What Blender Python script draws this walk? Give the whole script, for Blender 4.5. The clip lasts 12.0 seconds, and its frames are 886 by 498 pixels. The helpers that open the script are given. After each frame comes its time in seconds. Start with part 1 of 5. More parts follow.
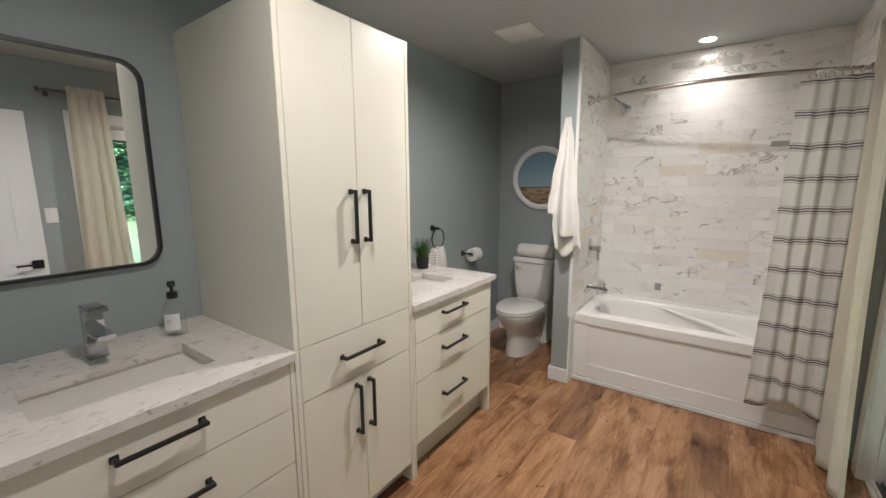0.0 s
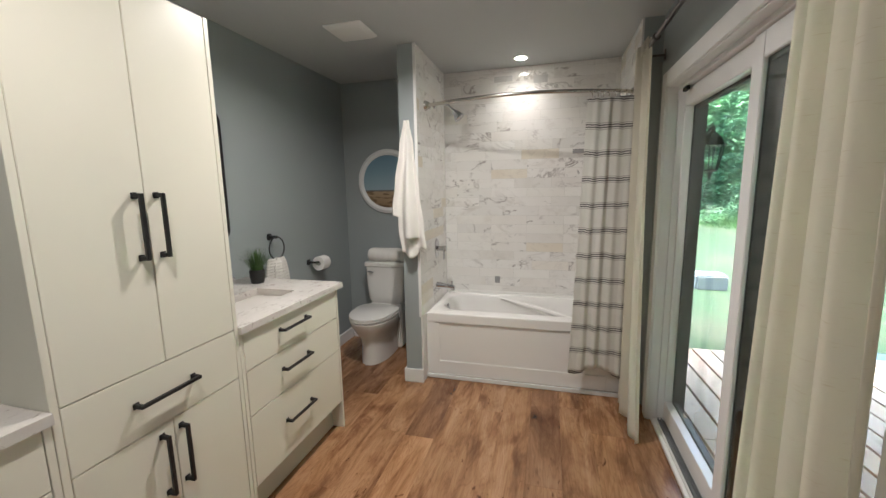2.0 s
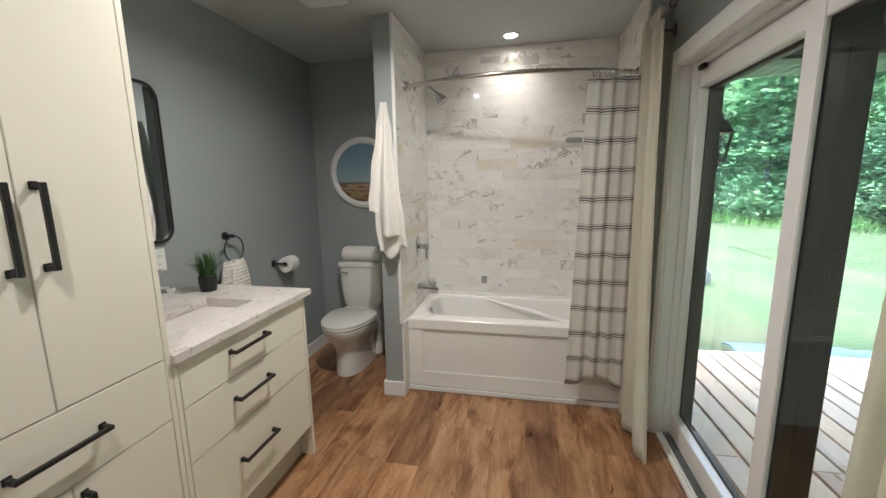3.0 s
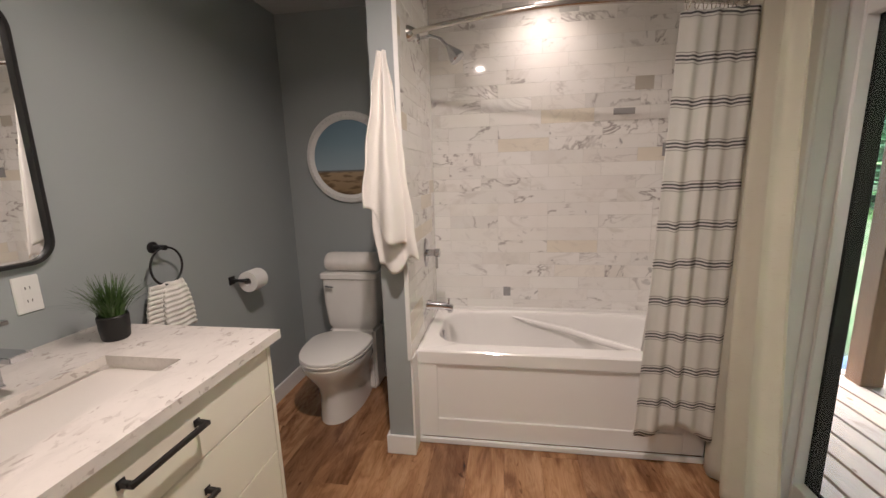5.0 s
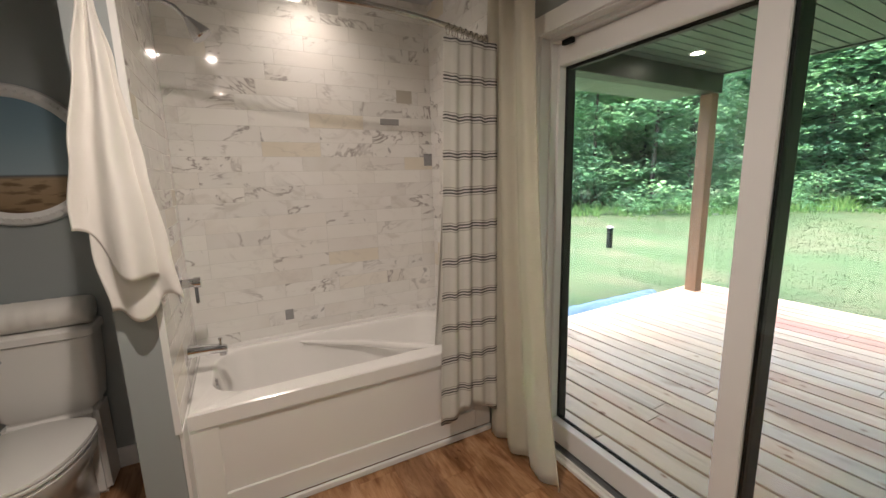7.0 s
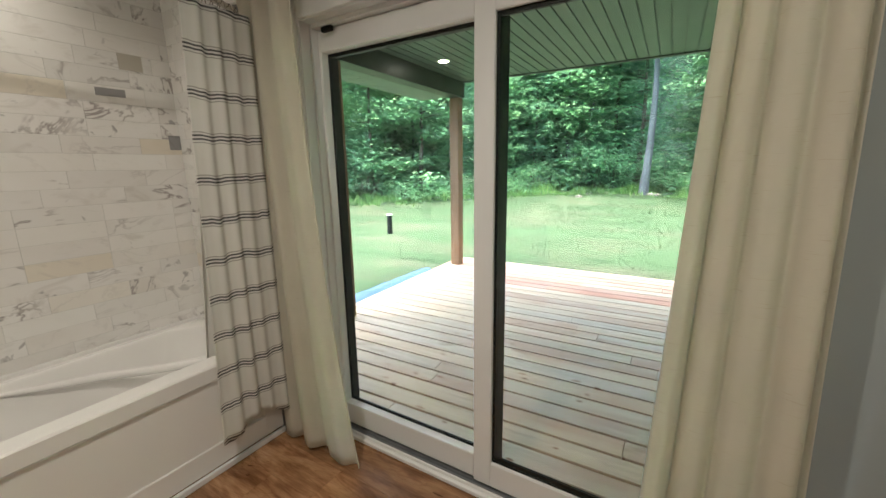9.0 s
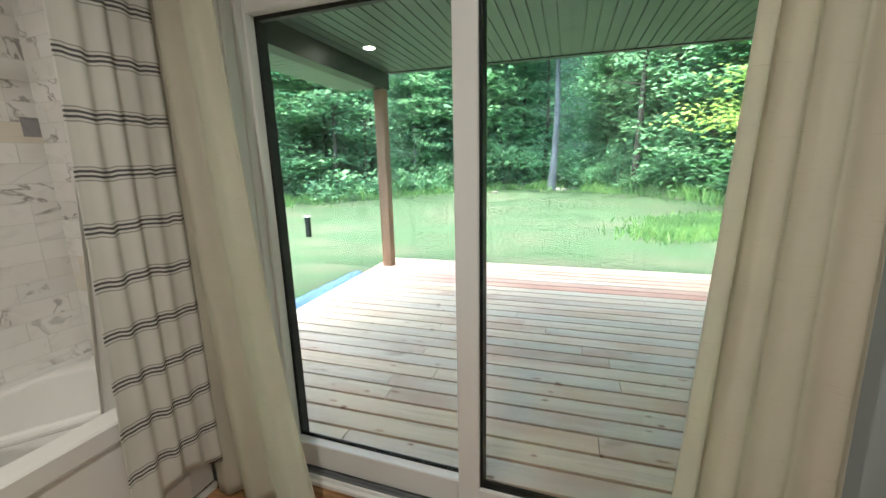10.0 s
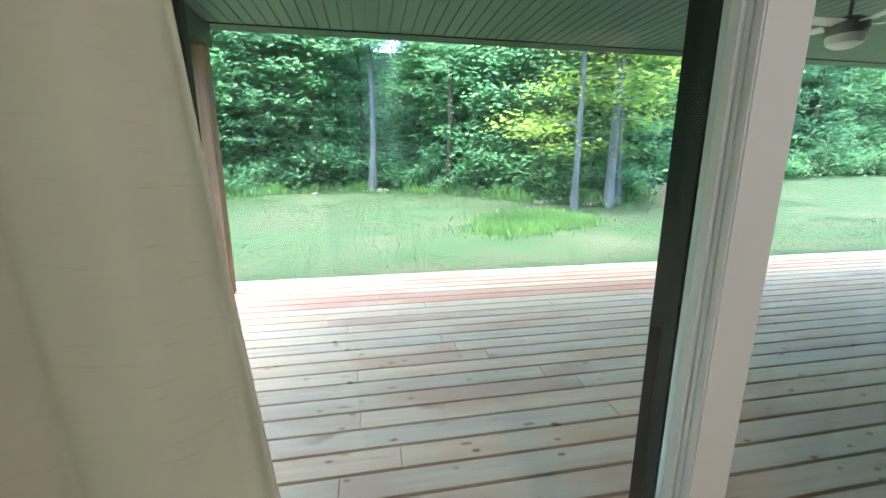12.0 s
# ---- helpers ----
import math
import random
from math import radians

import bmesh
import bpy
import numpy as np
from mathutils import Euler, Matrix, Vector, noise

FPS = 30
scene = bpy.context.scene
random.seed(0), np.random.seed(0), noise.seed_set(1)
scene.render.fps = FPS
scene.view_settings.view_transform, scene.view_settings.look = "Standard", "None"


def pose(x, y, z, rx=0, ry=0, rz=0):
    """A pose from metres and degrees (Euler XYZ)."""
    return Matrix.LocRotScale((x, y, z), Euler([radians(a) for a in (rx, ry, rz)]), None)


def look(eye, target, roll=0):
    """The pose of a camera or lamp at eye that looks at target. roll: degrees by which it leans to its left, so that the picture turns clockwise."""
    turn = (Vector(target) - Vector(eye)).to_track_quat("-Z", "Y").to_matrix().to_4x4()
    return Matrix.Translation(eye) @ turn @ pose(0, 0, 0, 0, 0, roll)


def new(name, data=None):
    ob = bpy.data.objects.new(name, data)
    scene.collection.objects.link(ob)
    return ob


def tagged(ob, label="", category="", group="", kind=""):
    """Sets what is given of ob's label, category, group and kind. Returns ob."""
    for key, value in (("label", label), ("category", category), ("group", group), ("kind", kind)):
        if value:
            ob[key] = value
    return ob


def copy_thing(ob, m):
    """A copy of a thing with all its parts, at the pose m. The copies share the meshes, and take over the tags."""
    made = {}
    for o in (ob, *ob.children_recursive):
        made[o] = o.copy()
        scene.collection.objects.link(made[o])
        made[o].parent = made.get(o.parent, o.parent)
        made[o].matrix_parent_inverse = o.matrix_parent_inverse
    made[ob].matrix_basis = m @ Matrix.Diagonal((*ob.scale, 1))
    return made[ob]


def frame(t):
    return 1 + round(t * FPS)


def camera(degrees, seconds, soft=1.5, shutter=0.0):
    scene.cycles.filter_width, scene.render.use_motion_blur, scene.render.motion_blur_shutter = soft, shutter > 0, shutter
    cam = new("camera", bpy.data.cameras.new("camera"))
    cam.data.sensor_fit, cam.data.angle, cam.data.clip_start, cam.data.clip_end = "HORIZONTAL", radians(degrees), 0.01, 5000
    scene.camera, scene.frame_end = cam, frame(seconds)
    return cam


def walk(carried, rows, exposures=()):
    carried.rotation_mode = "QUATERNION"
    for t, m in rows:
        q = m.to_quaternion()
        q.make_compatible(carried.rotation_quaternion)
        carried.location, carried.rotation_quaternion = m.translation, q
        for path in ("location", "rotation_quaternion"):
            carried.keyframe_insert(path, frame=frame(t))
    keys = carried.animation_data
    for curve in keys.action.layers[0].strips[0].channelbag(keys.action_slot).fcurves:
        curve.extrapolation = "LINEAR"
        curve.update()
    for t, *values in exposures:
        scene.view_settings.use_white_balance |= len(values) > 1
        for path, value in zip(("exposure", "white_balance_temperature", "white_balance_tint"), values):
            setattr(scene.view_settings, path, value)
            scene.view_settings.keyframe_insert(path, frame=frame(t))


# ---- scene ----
cam = camera(96.8, 12.0)
PATH = [
    (0, (0.201, -0.14, 1.48), (-0.947, 1.467, 1.16), -0.3),
    (0.5, (0.197, -0.132, 1.487), (-0.789, 1.579, 1.172), -0.5),
    (1, (0.201, -0.115, 1.485), (-0.593, 1.694, 1.176), -0.6),
    (1.5, (0.212, -0.068, 1.474), (-0.416, 1.806, 1.172), -0.9),
    (2, (0.248, -0.026, 1.461), (-0.27, 1.882, 1.16), -1.0),
    (2.5, (0.243, 0.072, 1.45), (-0.204, 1.996, 1.133), -1.0),
    (3, (0.137, 0.259, 1.45), (-0.271, 2.188, 1.116), -0.9),
    (5, (-0.2, 0.904, 1.413), (-0.512, 2.845, 1.043), -1.6),
    (5.5, (-0.292, 1.011, 1.414), (-0.388, 2.976, 1.055), -1.7),
    (6, (-0.393, 1.083, 1.424), (-0.199, 3.043, 1.079), -2.1),
    (6.5, (-0.433, 1.11, 1.418), (0.131, 2.998, 1.076), -1.9),
    (7, (-0.393, 1.076, 1.398), (0.513, 2.825, 1.049), -1.5),
    (7.5, (-0.401, 0.969, 1.382), (0.778, 2.545, 1.024), -1.2),
    (9.5, (-0.351, 1.127, 1.384), (1.405, 1.983, 0.956), -1.1),
    (10, (-0.274, 1.328, 1.35), (1.567, 1.984, 0.921), -1.3),
    (10.5, (-0.165, 1.56, 1.315), (1.752, 1.951, 0.9), -0.6),
    (11, (-0.01, 1.813, 1.29), (1.939, 1.974, 0.87), -0.5),
    (11.5, (0.205, 2.098, 1.278), (2.159, 2.023, 0.856), -0.1),
    (12, (0.421, 2.244, 1.263), (2.353, 1.951, 0.836), 0.1),
]
walk(cam, [(t, look(eye, target, roll)) for t, eye, target, roll in PATH], [(0, 4.6, 5700, 8), (3, 4.45, 5750, 5), (5, 4.4, 6300, 17), (6.5, 4.25, 6350, 14), (7.5, 4.1, 6400, 9), (9.5, 4.2, 6050, 2), (12, 4.05, 5650, 0)])

# ---- world, sun, lamps ----
world = bpy.data.worlds.new("world")
scene.world = world
world.use_nodes = True
wn = world.node_tree
sky = wn.nodes.new("ShaderNodeTexSky")
sky.sky_type = "NISHITA"
sky.sun_disc = False
sky.sun_elevation = radians(80)
sky.sun_rotation = radians(325)
sky.air_density, sky.dust_density, sky.ozone_density = 0.8, 6.0, 0.3
wn.links.new(sky.outputs["Color"], wn.nodes["Background"].inputs["Color"])
wn.nodes["Background"].inputs["Strength"].default_value = 0.135


def sun_lamp(strength, elevation, azimuth, angle):
    data = bpy.data.lights.new("sun", "SUN")
    data.energy, data.angle, data.color = strength, radians(angle), (1.0, 0.95, 0.86)
    e, a = radians(elevation), radians(azimuth)
    way = Vector((math.sin(a) * math.cos(e), math.cos(a) * math.cos(e), math.sin(e)))
    ob = new("sun", data)
    ob.matrix_world = look(way * 30, (0, 0, 0))


sun_lamp(0.2, 80, 325, 60)

POT_W, POT_C = 0.85, (1.0, 0.85, 0.73)


def spot_lamp(x, y, z, watts, spread=158):
    data = bpy.data.lights.new("pot_lamp", "AREA")
    data.shape, data.size, data.energy, data.color, data.spread = "DISK", 0.05, watts, POT_C, radians(spread)
    new("pot_lamp", data).matrix_world = look((x, y, z), (x, y + 0.0001, 0))


# ---- materials ----
def shader(name, base=(0.8, 0.8, 0.8), rough=0.5, metal=0.0, spec=0.5):
    m = bpy.data.materials.new(name)
    m.use_nodes = True
    b = m.node_tree.nodes["Principled BSDF"]
    b.inputs["Base Color"].default_value = (*base, 1)
    b.inputs["Roughness"].default_value = rough
    b.inputs["Metallic"].default_value = metal
    b.inputs["Specular IOR Level"].default_value = spec
    return m, m.node_tree, b


def add(tree, kind, **values):
    n = tree.nodes.new("ShaderNode" + kind)
    for key, value in values.items():
        n.inputs[key.replace("_", " ")].default_value = value
    return n


def coords(tree, scale=(1, 1, 1), where="Object", by_object=False):
    tc = tree.nodes.new("ShaderNodeTexCoord")
    mp = add(tree, "Mapping", Scale=scale)
    tree.links.new(tc.outputs[where], mp.inputs["Vector"])
    if by_object:
        info = tree.nodes.new("ShaderNodeObjectInfo")
        mul = tree.nodes.new("ShaderNodeVectorMath")
        mul.operation = "SCALE"
        mul.inputs[0].default_value = (37, 91, 53)
        tree.links.new(info.outputs["Random"], mul.inputs["Scale"])
        tree.links.new(mul.outputs[0], mp.inputs["Location"])
    return mp.outputs["Vector"]


def noise_of(tree, vector, scale, detail=4, rough=0.55, distortion=0.0):
    n = add(tree, "TexNoise", Scale=scale, Detail=detail, Roughness=rough, Distortion=distortion)
    tree.links.new(vector, n.inputs["Vector"])
    return n.outputs["Fac"]


def ramp(tree, fac, stops):
    n = tree.nodes.new("ShaderNodeValToRGB")
    cr = n.color_ramp
    while len(cr.elements) < len(stops):
        cr.elements.new(0.5)
    for e, (p, c) in zip(cr.elements, stops):
        e.position, e.color = p, (*c, 1) if len(c) == 3 else c
    tree.links.new(fac, n.inputs["Fac"])
    return n.outputs["Color"]


def mixed(tree, fac, a, b, blend="MIX"):
    n = tree.nodes.new("ShaderNodeMix")
    n.data_type, n.blend_type = "RGBA", blend
    for value, i in ((fac, 0), (a, 6), (b, 7)):
        if hasattr(value, "is_linked"):
            tree.links.new(value, n.inputs[i])
        else:
            n.inputs[i].default_value = (*value, 1) if isinstance(value, tuple) and len(value) == 3 else value
    return n.outputs[2]


def bumped(tree, b, height, strength=0.2, distance=0.002):
    n = add(tree, "Bump", Strength=strength, Distance=distance)
    tree.links.new(height, n.inputs["Height"])
    tree.links.new(n.outputs["Normal"], b.inputs["Normal"])


def plain(name, base, rough=0.5, metal=0.0, vary=0.05, scale=6.0, bump=0.05, fine=180.0, spec=0.5, by_object=False):
    """A surface of one colour with slight large and small variation."""
    m, t, b = shader(name, base, rough, metal, spec)
    v = coords(t, by_object=by_object)
    big = noise_of(t, v, scale)
    dark = tuple(c * (1 - vary) for c in base)
    light = tuple(min(1, c * (1 + vary)) for c in base)
    t.links.new(ramp(t, big, [(0.3, dark), (0.7, light)]), b.inputs["Base Color"])
    small = noise_of(t, v, fine, 2)
    r = add(t, "MapRange", To_Min=max(0, rough - 0.05), To_Max=min(1, rough + 0.07))
    t.links.new(big, r.inputs["Value"])
    t.links.new(r.outputs["Result"], b.inputs["Roughness"])
    if bump:
        bumped(t, b, small, bump)
    return m


def marble(name, grey=0.0):
    """Each tile is its own cut: white, warm or greyish, with bold, thin or no veins."""
    m, t, b = shader(name, rough=0.06)
    v = coords(t, (1, 1, 1), by_object=True)
    warp = noise_of(t, v, 5, 4, 0.6)
    info = t.nodes.new("ShaderNodeObjectInfo")
    base = ramp(t, noise_of(t, v, 2.6, 3), [(0.35, (0.88, 0.87, 0.85)), (0.58, (0.85, 0.835, 0.81)), (0.76, (0.78, 0.755, 0.715))])
    tone = ramp(t, info.outputs["Random"], [(0.0, (1, 1, 1)), (0.26, (0.97, 0.96, 0.95)), (0.28, (0.90, 0.84, 0.72)), (0.34, (0.94, 0.90, 0.82)), (0.36, (1, 1, 1)), (0.6, (0.97, 0.97, 0.97)), (0.62, (0.90, 0.90, 0.90)), (0.66, (0.94, 0.93, 0.92)), (0.70, (1, 1, 0.99)), (1.0, (0.93, 0.93, 0.93))])
    base = mixed(t, 1.0, base, tone, "MULTIPLY")
    slant = coords(t, (1.0, 1.7, 1.0), by_object=True)
    slant.node.inputs["Rotation"].default_value = (0, 0, radians(38))
    vein = noise_of(t, slant, 2.7, 5, 0.58, 0.8)
    line = ramp(t, vein, [(0.47, (0, 0, 0)), (0.496, (0.85, 0.85, 0.85)), (0.502, (1, 1, 1)), (0.509, (0.2, 0.2, 0.2)), (0.53, (0, 0, 0))])
    where = ramp(t, noise_of(t, v, 3.6, 2), [(0.43, (0, 0, 0)), (0.56, (1, 1, 1))])
    each = ramp(t, info.outputs["Random"], [(0.0, (1, 1, 1)), (0.16, (0.9, 0.9, 0.9)), (0.2, (0.08, 0.08, 0.08)), (0.4, (0.3, 0.3, 0.3)), (0.5, (0.95, 0.95, 0.95)), (0.62, (0.8, 0.8, 0.8)), (0.68, (0.1, 0.1, 0.1)), (0.88, (0.25, 0.25, 0.25)), (0.92, (1, 1, 1))])
    amount = mixed(t, 1.0, mixed(t, 1.0, line, where, "MULTIPLY"), each, "MULTIPLY")
    col = mixed(t, amount, base, (0.33, 0.30, 0.29))
    haze = ramp(t, noise_of(t, coords(t, (1.0, 1.8, 1.0), by_object=True), 5.5, 4, 0.6, 1.2), [(0.54, (0, 0, 0)), (0.68, (0.5, 0.5, 0.5))])
    col = mixed(t, mixed(t, 1.0, haze, each, "MULTIPLY"), col, (0.60, 0.57, 0.53))
    blot = ramp(t, noise_of(t, v, 10, 3, 0.6, 0.8), [(0.67, (0, 0, 0)), (0.72, (0.75, 0.75, 0.75))])
    col = mixed(t, mixed(t, 1.0, blot, each, "MULTIPLY"), col, (0.30, 0.29, 0.29))
    if grey:
        col = mixed(t, grey, col, (0.2, 0.2, 0.21))
    t.links.new(col, b.inputs["Base Color"])
    bumped(t, b, warp, 0.05, 0.001)
    return m


def plank_wood(name, tones, length_axis, grain=(30, 1.6, 30), knot=0.6, rough=0.38, by_object=True, fine=0.25):
    m, t, b = shader(name, rough=rough)
    v = coords(t, grain, by_object=by_object)
    g = noise_of(t, v, 1.0, 6, 0.6, 0.8)
    streak = ramp(t, g, [(0.28, tones[0]), (0.5, tones[1]), (0.72, tones[2])])
    v2 = coords(t, (6, 2.2, 6), by_object=by_object)
    k = noise_of(t, v2, 1.3, 3, 0.55, 0.4)
    dark = ramp(t, k, [(0.62, (1, 1, 1)), (0.74, (knot, knot * 0.9, knot * 0.82))])
    col = mixed(t, 1.0, streak, dark, "MULTIPLY")
    info = t.nodes.new("ShaderNodeObjectInfo")
    tint = ramp(t, info.outputs["Random"], [(0.0, (0.7, 0.68, 0.67)), (0.5, (0.95, 0.95, 0.95)), (1.0, (1.12, 1.1, 1.05))])
    col = mixed(t, 1.0, col, tint, "MULTIPLY")
    t.links.new(col, b.inputs["Base Color"])
    fv = coords(t, (220, 6, 220), by_object=by_object)
    bumped(t, b, noise_of(t, fv, 1.0, 3), fine, 0.0015)
    return m


def deck_wood(name, pale, red):
    """Weathered deck boards: pale wood, redder stretches, small knots, nail heads and darker blotches."""
    m, t, b = shader(name, rough=0.65)
    v = coords(t, (26, 1.2, 26), by_object=True)
    g = noise_of(t, v, 1.0, 6, 0.6, 0.8)
    col = ramp(t, g, [(0.25, tuple(c * 0.74 for c in pale)), (0.5, tuple(c * 0.95 for c in pale)), (0.72, tuple(min(0.85, c * 1.06) for c in pale))])
    patch = noise_of(t, coords(t, (2.5, 0.8, 2.5), by_object=True), 1.0, 3, 0.5)
    col = mixed(t, ramp(t, patch, [(0.5, (0, 0, 0)), (0.64, (0.75, 0.75, 0.75))]), col, red)
    for size, squash, radius, dark in ((11.0, 0.5, 0.13, (0.30, 0.22, 0.18)), (17.0, 0.8, 0.05, (0.12, 0.1, 0.09)), (6.0, 0.3, 0.07, (0.4, 0.3, 0.25))):
        spot = add(t, "TexVoronoi", Scale=size, Randomness=1.0)
        t.links.new(coords(t, (1.0, squash, 1.0), by_object=True), spot.inputs["Vector"])
        knot = ramp(t, spot.outputs["Distance"], [(0.0, dark), (radius * 0.7, tuple(c * 1.7 for c in dark)), (radius, (1, 1, 1))])
        col = mixed(t, 1.0, col, knot, "MULTIPLY")
    # random darker brown blotches along each board
    blotch = noise_of(t, coords(t, (3.2, 1.4, 3.2), "Object", True), 1.0, 5, 0.65)
    col = mixed(t, 1.0, col, ramp(t, blotch, [(0.28, (0.55, 0.49, 0.43)), (0.37, (1, 1, 1))]), "MULTIPLY")
    info = t.nodes.new("ShaderNodeObjectInfo")
    tint = ramp(t, info.outputs["Random"], [(0.0, (0.88, 0.86, 0.84)), (0.3, (0.97, 0.97, 1.0)), (0.5, (0.97, 0.94, 0.90)), (0.8, (1.03, 0.96, 0.9)), (1.0, (1.12, 1.11, 1.08))])
    col = mixed(t, 1.0, col, tint, "MULTIPLY")
    t.links.new(col, b.inputs["Base Color"])
    bumped(t, b, noise_of(t, coords(t, (220, 6, 220), by_object=True), 1.0, 3), 0.3, 0.0015)
    return m


def glassy(name, tint=(1, 1, 1), rough=0.0):
    """Thin clear pane: glossy by Fresnel over clear."""
    m = bpy.data.materials.new(name)
    m.use_nodes = True
    t = m.node_tree
    t.nodes.remove(t.nodes["Principled BSDF"])
    tr, gl, mx = t.nodes.new("ShaderNodeBsdfTransparent"), t.nodes.new("ShaderNodeBsdfGlossy"), t.nodes.new("ShaderNodeMixShader")
    tr.inputs["Color"].default_value = (*tint, 1)
    gl.inputs["Roughness"].default_value = rough
    lw = add(t, "LayerWeight", Blend=0.5)
    pw = t.nodes.new("ShaderNodeMath")
    pw.operation = "POWER"
    pw.inputs[1].default_value = 5.0
    t.links.new(lw.outputs["Facing"], pw.inputs[0])
    mr = add(t, "MapRange", To_Min=0.03, To_Max=0.9)
    t.links.new(pw.outputs[0], mr.inputs["Value"])
    t.links.new(mr.outputs["Result"], mx.inputs[0])
    t.links.new(tr.outputs[0], mx.inputs[1])
    t.links.new(gl.outputs[0], mx.inputs[2])
    t.links.new(mx.outputs[0], t.nodes["Material Output"].inputs["Surface"])
    return m


def glowing(name, colour, strength):
    m, t, b = shader(name, (0.9, 0.9, 0.88), 0.4)
    b.inputs["Emission Color"].default_value = (*colour, 1)
    b.inputs["Emission Strength"].default_value = strength
    return m


M_WALL = plain("wall_paint", (0.33, 0.365, 0.37), 0.55, vary=0.03, scale=1.4, bump=0.12, fine=260)
M_CEIL = plain("ceiling_paint", (0.50, 0.525, 0.525), 0.75, vary=0.02, scale=1.2, bump=0.1, fine=200)
M_CAB = plain("cabinet_cream", (0.78, 0.755, 0.65), 0.34, vary=0.015, scale=2, bump=0.03, fine=300)
# cabinet bodies coloured dark, standing in for shade between drawer and door fronts
M_GAP = plain("cabinet_gap_shade", (0.14, 0.13, 0.11), 0.6, vary=0.05)
M_CABIN = plain("cabinet_edge", (0.60, 0.56, 0.47), 0.45, vary=0.03, scale=5)
M_TRIM = plain("white_trim", (0.8, 0.8, 0.79), 0.35, vary=0.02, scale=3, bump=0.04)
M_VINYL = plain("white_vinyl", (0.78, 0.78, 0.78), 0.3, vary=0.02, scale=3, bump=0.03)
M_BLACK = plain("black_metal", (0.012, 0.012, 0.013), 0.38, vary=0.1, scale=20, bump=0.03)
M_BLACKV = plain("black_vinyl", (0.007, 0.0085, 0.0085), 0.5, vary=0.1, scale=10, bump=0.03, spec=0.22)
M_TRACK = plain("track_grey", (0.24, 0.25, 0.26), 0.42, 0.3, vary=0.1, scale=12)
M_GREYM = plain("dark_steel", (0.14, 0.13, 0.125), 0.35, 0.8, vary=0.1, scale=20, bump=0.02)
M_CHROME = plain("chrome", (0.58, 0.59, 0.61), 0.06, 1.0, vary=0.02, scale=15, bump=0)
M_NICKEL = plain("brushed_nickel", (0.55, 0.52, 0.48), 0.22, 1.0, vary=0.06, scale=15, bump=0.03)
M_PORC = plain("porcelain", (0.8, 0.79, 0.76), 0.08, vary=0.01, scale=2, bump=0)
M_SINK = plain("sink_porcelain", (0.68, 0.65, 0.61), 0.1, vary=0.01, scale=2, bump=0)
M_TUB = plain("tub_acrylic", (0.84, 0.83, 0.81), 0.12, vary=0.01, scale=2, bump=0)
M_GROUT = plain("white_grout", (0.68, 0.67, 0.64), 0.8, vary=0.06, scale=8, bump=0.2)
M_TILE = marble("marble_tile")
M_TILE_GREY = marble("grey_marble_tile", 0.8)
M_TILE_MID = marble("pale_grey_marble_tile", 0.42)
M_DECK = deck_wood("deck_board", (0.74, 0.575, 0.44), (0.60, 0.37, 0.26))
M_POST = plank_wood("cedar_post", [(0.15, 0.082, 0.045), (0.24, 0.14, 0.08), (0.31, 0.19, 0.115)], 2, grain=(28, 28, 1.5), knot=0.6, rough=0.7, by_object=False)
# near-black under boards and planks: shade in the gaps put into the colour
M_SUB = plain("gap_dark", (0.025, 0.02, 0.017), 0.9, vary=0.2)
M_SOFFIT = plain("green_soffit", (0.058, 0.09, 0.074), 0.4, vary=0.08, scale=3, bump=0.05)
M_BEAM = plain("dark_green_metal", (0.012, 0.018, 0.016), 0.4, vary=0.1, scale=3, bump=0.05)
M_PLANTPOT = plain("black_ceramic", (0.012, 0.012, 0.012), 0.55, vary=0.1, bump=0.1)
M_LEAFP = plain("grass_leaf", (0.045, 0.10, 0.02), 0.5, vary=0.3, scale=30)
M_MIRROR, _t, _b = shader("mirror_silver", (0.9, 0.92, 0.92), 0.005, 1.0)
M_GLASS = glassy("window_glass", (0.90, 0.94, 0.92))
M_BOTTLE = glassy("bottle_glass", (0.96, 0.975, 0.97), 0.02)
M_LED = glowing("led_lens", (1.0, 0.86, 0.7), 3.0)
M_BLUE = plain("blue_tarp", (0.07, 0.14, 0.28), 0.5, vary=0.15)
M_PAPER = plain("tissue_paper", (0.8, 0.79, 0.77), 0.9, vary=0.02, bump=0.2)
M_PLASTIC = plain("white_plastic", (0.8, 0.8, 0.78), 0.35, vary=0.01, bump=0.02)
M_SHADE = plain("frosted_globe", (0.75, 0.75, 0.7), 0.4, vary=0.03)


